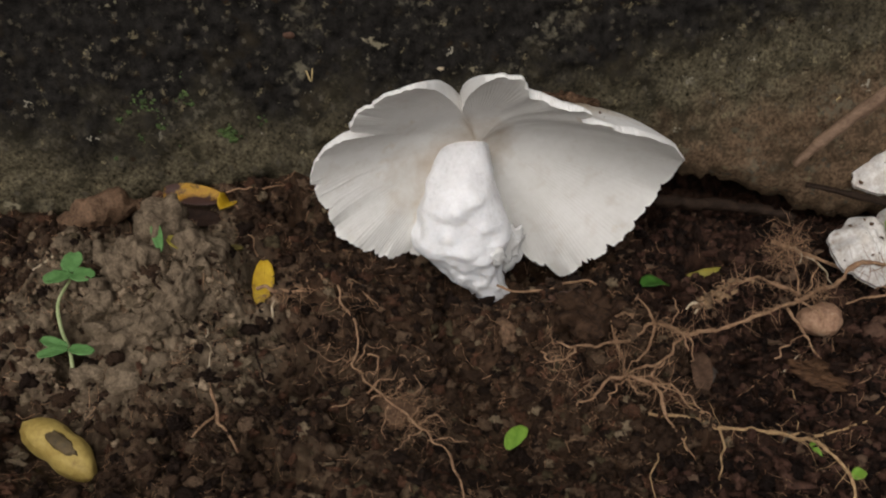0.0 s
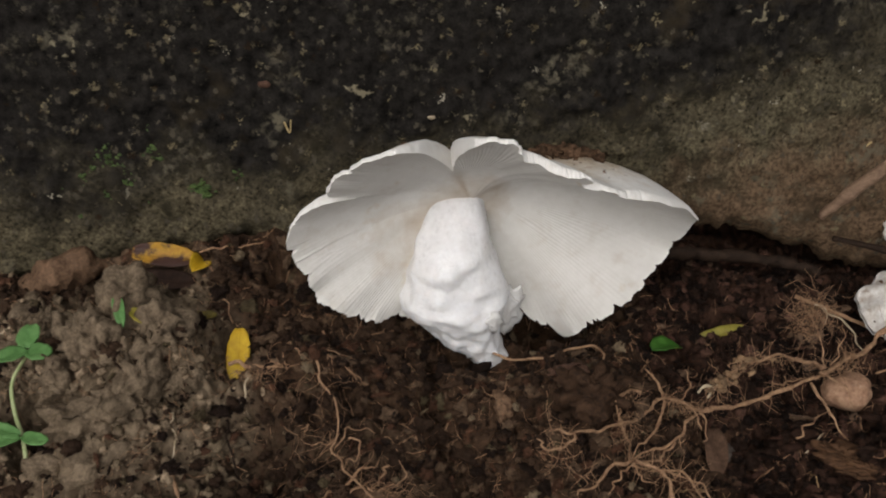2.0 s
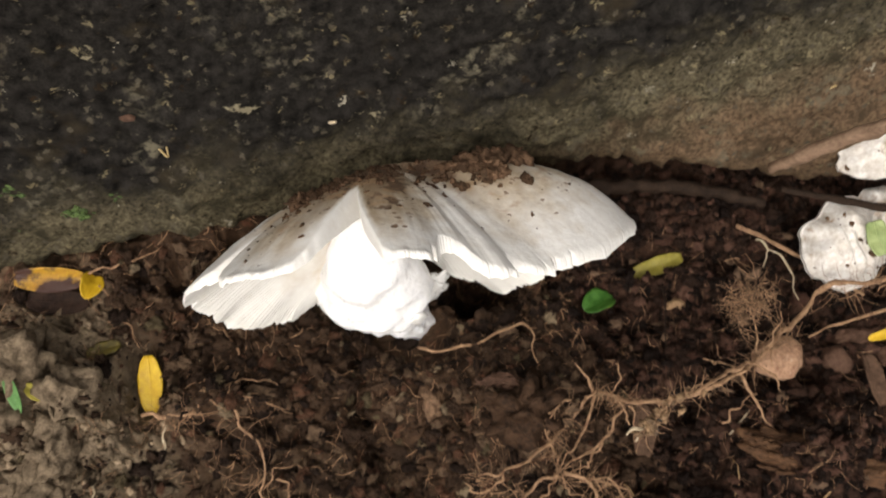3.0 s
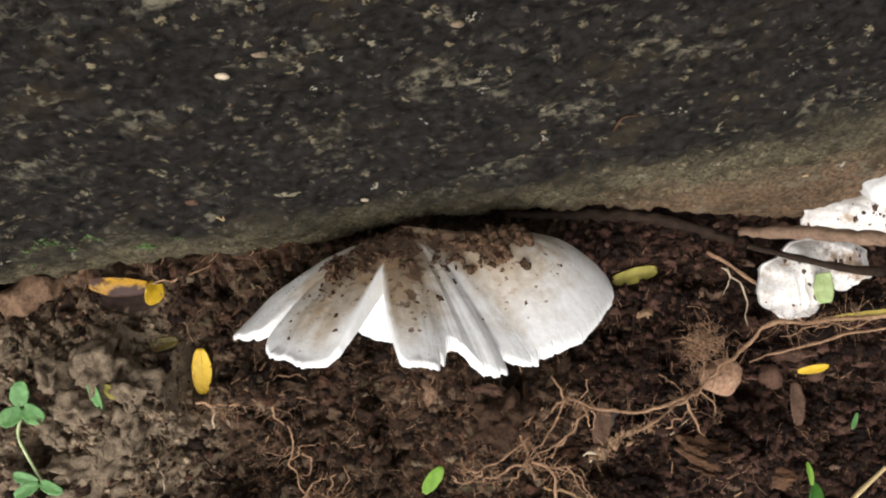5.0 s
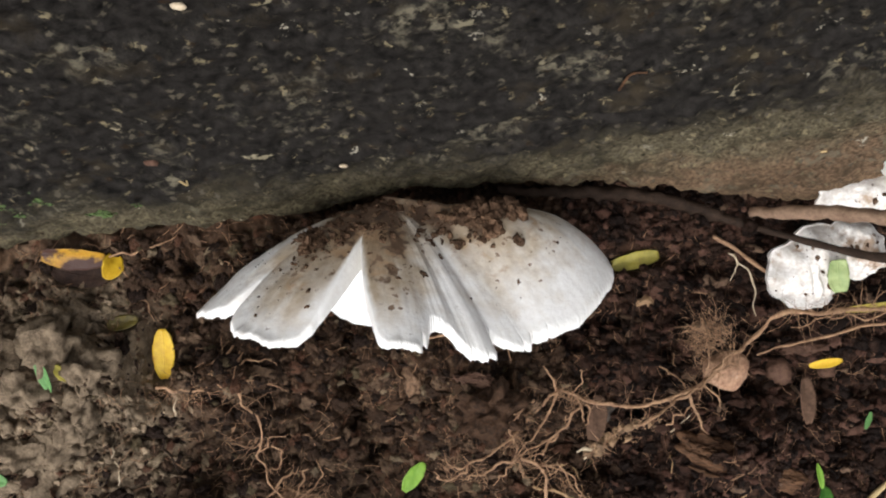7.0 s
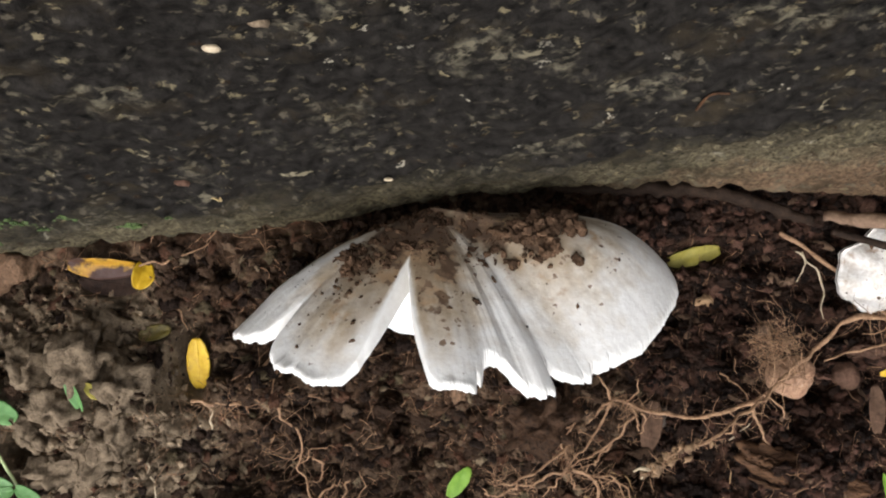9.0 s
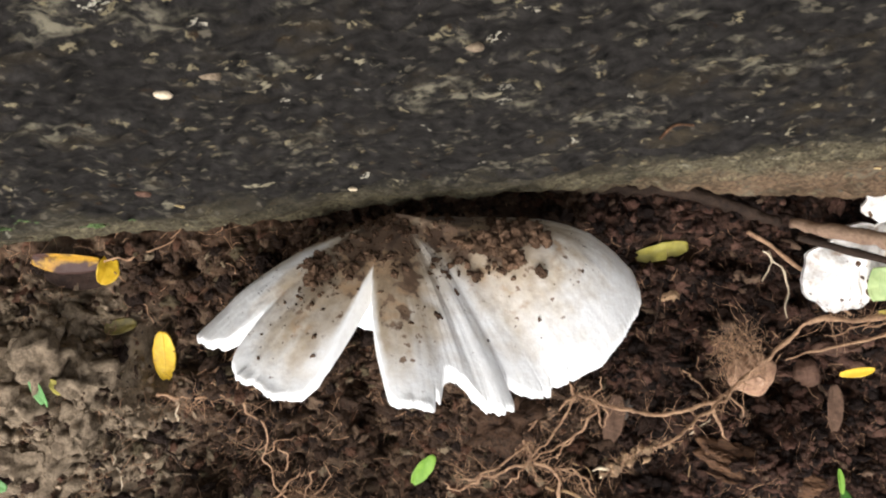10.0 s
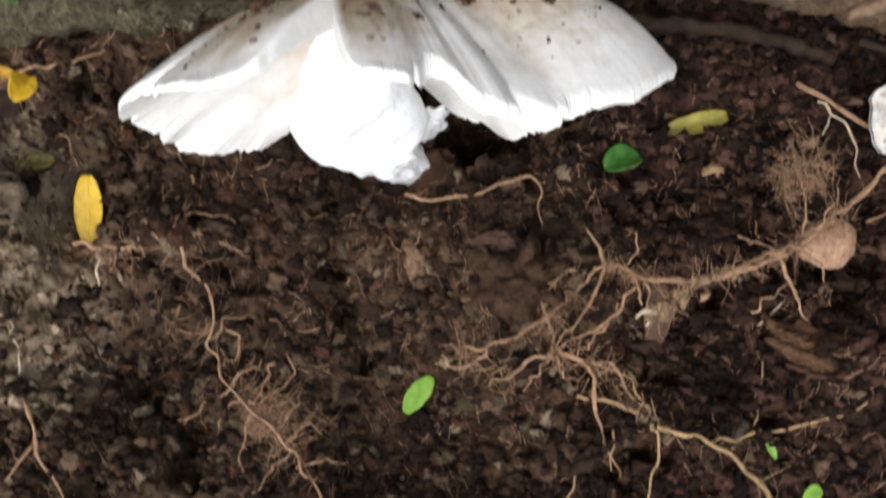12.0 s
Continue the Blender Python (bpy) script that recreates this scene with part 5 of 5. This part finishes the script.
TALL_CLODS = [(-78.2, 183.0, 13, 6.0, 4.5, 4.6, "angular"), (-72.5, 211.0, 22, 7.0, 5.5, 8.0, "tall rounded"), (-64.0, 205.5, 19, 6.5, 5.5, 8.0, "tall rounded"), (-77.0, 199.5, 21, 5.5, 5.0, 7.0, "knobbly"),
         (-66.0, 194.0, 17, 6.0, 4.5, 7.0, "knobbly")]
LOW_CLODS = [(-85.0, 192.5, 15, 4.5, 3.5, 6.0, "knobbly"), (-72.0, 175.5, 6, 9.0, 5.5, 5.5, "crumbling"), (-86.5, 208.0, 15, 6.0, 5.0, 6.0, "crumbling"),
         (-70.5, 186.5, 13, 4.5, 4.0, 5.5, "small"), (-58.5, 197.5, 12, 4.5, 5.5, 5.0, "small"), (-63.0, 183.0, 8, 5.0, 4.0, 4.5, "small"), (-95.0, 201.0, 13, 5.5, 4.0, 5.0, "crumbling"),
         (-84.0, 176.5, 6, 5.0, 4.0, 4.0, "small"), (-66.5, 217.0, 14, 5.0, 3.5, 5.0, "small"), (-102.0, 190.0, 10, 6.0, 5.0, 4.5, "crumbling"), (-58.0, 207.5, 11, 3.6, 4.5, 4.5, "small"), (-100.0, 216.0, 14, 6.0, 4.0, 4.5, "crumbling")]
for k, (cx, cy, cz, ca, cb, cc, word) in enumerate(TALL_CLODS + LOW_CLODS):
    rough_clod = pebble((cx / 1000, cy / 1000, (cz + 1.5) / 1000), (ca / 870, cb / 870, cc / 900), k * 1.1, 4, 0.40, k + 40, 2.0)
    cv = rough_clod[0]
    cv = cv + np.stack([0.0011 * fbm(cv[:, 0] * 330, cv[:, 1] * 330, cv[:, 2] * 330 + q * 3, 4, 60 + k + q) + 0.00055 * fbm(cv[:, 0] * 1100, cv[:, 1] * 1100, cv[:, 2] * 1100 + q * 3, 2, 80 + k + q) for q in range(3)], 1)
    rough_clod = (cv, rough_clod[1])
    tagged(new("clod", mesh_of("clod", *rough_clod, CLAY)), f"{word} pale clay clod on the soil", "clod", "clay clods")
stone_like("pebble", (122.5, 213.0, 2.0), (4.2, 4.0, 3.2), 0, RED_CHIP, "reddish brown pebble among roots", "pebble", 14, 0.2, 3)
stone_like("pebble", (137.5, 214.0, 1.5), (3.0, 2.5, 2.0), 0, RED_CHIP, "small pinkish brown chip", "pebble", 15, 0.25, 3)
stone_like("pebble", (59.0, 200.5, 0.5), (2.6, 2.6, 2.4), 0, GREY_STONE, "small pale grey pebble under a root", "pebble", 16, 0.25, 3)
stone_like("pebble", (71.5, 198.8, 0.5), (4.0, 3.0, 2.6), 40, GREY_STONE, "pale angular pebble under the root", "pebble", 17, 0.35, 3)
stone_like("bark_piece", (84.0, 231.5, 1.5), (4.2, 1.6, 0.8), 8, CRUST, "small tan flake of bark on the soil", "bark", 24, 0.4, 3, 2.2)
stone_like("bark_piece", (130.0, 220.0, 3.0), (7.5, 2.0, 1.2), 4, RED_CHIP, "flat reddish brown flake of bark among roots", "bark", 25, 0.3, 3, 2.0)
wood_chunk(102.0, 189.0, 12.0, -18, 18)
wood_chunk(121.0, 183.5, 8.0, -10, 19)
stone_like("bark_piece", (35.0, 206.5, 2.0), (6.5, 1.5, 1.5), -4, RED_CHIP, "thin reddish strip of bark in the soil", "bark", 20, 0.45, 4, 2.6)
rot = glide(np.array([(-106, 224.5, 14.5), (-99, 228.5, 17), (-92, 232.5, 18), (-85, 236.5, 16)]) * 0.001, 16)
rv, rf = tube(rot, (0.0020, 0.0044, 0.0048, 0.0042, 0.0018), 30, 0.0, 21)
rv = rv + 0.0017 * np.stack([fbm(rv[:, 0] * 240, rv[:, 1] * 240, rv[:, 2] * 240 + q, 4, 22 + q) for q in (0, 5, 9)], 1)
tagged(new("rotten_root", mesh_of("rotten_root", rv, rf, ROTTEN)), "crumbling reddish rotten root at the stone's foot", "root")
stone_like("bark_piece", (145.0, 185.0, 0), (9.0, 6.0, 3.5), 30, BARK, "dark lump of bark on the soil", "bark", 22, 0.3, 4, 2.0)
stone_like("pebble", (150.0, 178.0, 1), (5.0, 4.0, 3.0), 30, RED_CHIP, "reddish brown pebble on the soil", "pebble", 23, 0.25, 3)


# ---- small marks on the stone: moss, lichen chips, dry curls ----
def moss(x, z, size, count, seed):
    rng = np.random.default_rng(seed)
    bits = []
    for k in range(count):
        px, pz = x + size * rng.normal() * 0.5, z + size * rng.normal() * 0.4
        d = 0.00018 + 0.00040 * rng.random() ** 2
        bits.append(pebble((px, face_y(px, pz) - 0.0004 * rng.random() - 0.0002, pz), (d * (0.8 + rng.random()), d * 0.8, d), 0, 2, 0.7, k, 2.2))
    tagged(new("moss", mesh_of("moss", *joined(bits), MOSS)), "small bright green moss tuft on the stone", "moss", kind="stuff")


moss(-0.0680, 0.0490, 0.0045, 230, 1)
moss(-0.0598, 0.0355, 0.0028, 130, 2)
moss(-0.0810, 0.0420, 0.0080, 170, 3)
moss(-0.0480, 0.040, 0.0030, 25, 4)


def curl(x, z, bends, width, mat, label):
    pts = [(x + dx * 0.001, face_y(x + dx * 0.001, z + dz * 0.001) - 0.001 - 0.0008 * abs(dx + dz) / 4, z + dz * 0.001) for dx, dz in bends]
    tagged(new("dry_curl", mesh_of("dry_curl", *tube(glide(pts, 5), (width / 2000, width / 2600), 6, 0.15, 3), mat)), label, "debris", "dry curls")


curl(-0.0360, 0.0505, [(-1.2, 2.0), (0.0, -1.0), (0.6, 2.6)], 0.5, STRAW, "tiny dry straw curl on the stone")
curl(0.0590, 0.0830, [(-2.0, -4.0), (-0.5, 0.0), (2.5, 1.8)], 0.6, WOOD, "curled brown root scrap on the stone")
curl(0.1150, 0.0300, [(-3.0, -3.0), (0.0, 0.0), (3.0, 4.0)], 0.6, STRAW, "dry grass scraps at the stone's foot")
curl(0.1110, 0.0260, [(0.0, -3.0), (0.5, 1.0), (-0.5, 4.0)], 0.5, STRAW, "dry grass scraps at the stone's foot")
for cx, cz, cs, cm, word in ((-0.0007, 0.0500, 0.0010, ROOT_PALE, "pale"), (-0.0410, 0.0620, 0.0016, RED_CHIP, "reddish"), (-0.0230, 0.1210, 0.0013, ROOT_PALE, "pale"),
                             (0.1270, 0.0950, 0.0016, RED_CHIP, "reddish"), (0.0200, 0.1300, 0.0014, CLAY, "tan"), (-0.0150, 0.1275, 0.0016, CLAY, "tan"), (0.0950, 0.1080, 0.0009, ROOT_PALE, "pale")):
    tagged(new("stone_chip", mesh_of("stone_chip", *pebble((cx, face_y(cx, cz) - 0.0004, cz), (cs, cs * 0.5, cs * 0.6), 0, 2, 0.3, int(cs * 1e5)), cm)), f"tiny {word} chip stuck on the stone face", "debris", "chips on the stone")


# ---- loose crumbs and fine fibres over the soil ----
def grain_shape(level, k):
    v, f = pebble((0, 0, 0), (1, 1, 1), 0, level, 0.62, k, 2.3)
    rot = np.array(Euler((k * 1.3, k * 2.1, k * 0.7)).to_matrix())
    return (v * (1.0 + 0.35 * math.sin(k), 0.9, 0.55 + 0.3 * math.cos(k * 1.7))) @ rot.T, f


GRAINS = {n: [grain_shape(n, k) for k in range(40)] for n in (1, 2, 3)}


def grain(at, size, turn, level, k):
    v, f = GRAINS[level][k % 40]
    c, s = math.cos(turn), math.sin(turn)
    w = np.stack([(v[:, 0] * c - v[:, 1] * s) * size[0], (v[:, 0] * s + v[:, 1] * c) * size[1], v[:, 2] * size[2]], 1)
    return w + np.asarray(at), f


def soil_crumbs():
    rng = np.random.default_rng(21)
    n = 34000
    x, y = -0.145 + 0.335 * rng.random(n), 0.132 + 0.138 * rng.random(n)
    d = 0.00035 + 0.0017 * rng.random(n) ** 4
    z = soil_height(x, y) + d * 0.25
    keep = (rng.random(n) > clay(x, y) * 0.7) & ~((y > face_y(x, z) - 0.003) & (z > foot_edge(x) - 0.002))
    for px, py, ha, hb, turn, top in PRESSED:
        cs, sn = math.cos(radians(turn)), math.sin(radians(turn))
        u, v = ((x - px) * cs + (y - py) * sn) / (ha + 0.001), ((y - py) * cs - (x - px) * sn) / (hb + 0.001)
        keep &= (np.hypot(u, v) > 1) | (top == -0.0180)
    bits, humus = [], []
    rich = x + 0.018 * fbm(x * 40, y * 40, 0.3, 2, 55) > 0.062
    for k in np.nonzero(keep)[0]:
        q = d[k]
        (humus if rich[k] else bits).append(grain((x[k], y[k], z[k]), (q * (0.8 + 0.6 * rng.random()), q, q * 0.85), rng.random() * 6.3, 1 if q < 0.0005 else (2 if q < 0.0012 else 3), int(rng.integers(99))))
    # flat flakes of bark and leaf, most of them in the humus
    for k in range(800):
        fx, fy = (0.065 + 0.115 * rng.random() if k % 5 else -0.05 + 0.12 * rng.random()), 0.135 + 0.115 * rng.random()
        q = 0.0007 + 0.0019 * rng.random() ** 3
        fz = float(soil_height(fx, fy))
        if fy < face_y(fx, fz) - 0.006:
            v, f = grain((0, 0, 0), (q * 1.7, q * 0.8, q * 0.22), rng.random() * 6.3, 2, int(rng.integers(99)))
            v = v @ np.array(Euler((rng.normal() * 0.35, rng.normal() * 0.35, 0)).to_matrix()).T
            (humus if k % 5 else bits).append((v + (fx, fy, fz + q * 0.35), f))
    lumps = []
    n = 2600
    x, y = -0.078 + 0.024 * rng.normal(size=n), 0.196 + 0.020 * rng.normal(size=n)
    d = 0.00025 + 0.0013 * rng.random(n) ** 5
    z = soil_height(x, y)
    for k in np.nonzero((clay(x, y) > 0.3 * rng.random(n) + 0.1) & (y > 0.14) & (y < face_y(x, z) - 0.008))[0]:
        lumps.append(grain((x[k], y[k], z[k] + d[k] * 0.3), (d[k] * (0.8 + 0.6 * rng.random()), d[k], d[k] * 0.85), rng.random() * 6.3, 1 if d[k] < 0.0005 else 2, int(rng.integers(99))))
    tagged(new("clay_crumbs", mesh_of("clay_crumbs", *joined(lumps), CLAY_CRUMB)), "loose pale clay crumbs on the clods", "soil", kind="stuff")
    tagged(new("soil_crumbs", mesh_of("soil_crumbs", *joined(bits), CRUMB)), "loose dark brown soil crumbs and grit", "soil", kind="stuff")
    tagged(new("humus_crumbs", mesh_of("humus_crumbs", *joined(humus), HUMUS)), "dark reddish humus crumbs with flakes of bark and leaf", "soil", kind="stuff")


def fibres():
    rng = np.random.default_rng(33)
    out = []
    for k in range(4200):
        x, y, a = -0.13 + 0.30 * rng.random(), 0.135 + 0.115 * rng.random(), rng.random() * 6.3
        turn, n = rng.normal() * 0.14, 6
        length = (0.002 + 0.009 * rng.random() ** 2) / n
        pts = []
        for q in range(n):
            pts.append((x, y))
            a += turn + rng.normal() * 0.3
            x, y = x + math.cos(a) * length, y + math.sin(a) * length
        pts = np.array(pts)
        z = soil_height(pts[:, 0], pts[:, 1])
        z = np.maximum(z, z.mean()) + 0.0004
        w = 0.00005 + 0.00010 * rng.random() ** 3
        out.append(tube(np.column_stack([pts, z]), (w, w * 0.6), 4, 0.1, k))
    tagged(new("root_fibres", mesh_of("root_fibres", *joined(out), ROOT)), "fine tan root fibres strewn over the soil", "root", kind="stuff")


soil_crumbs()
fibres()
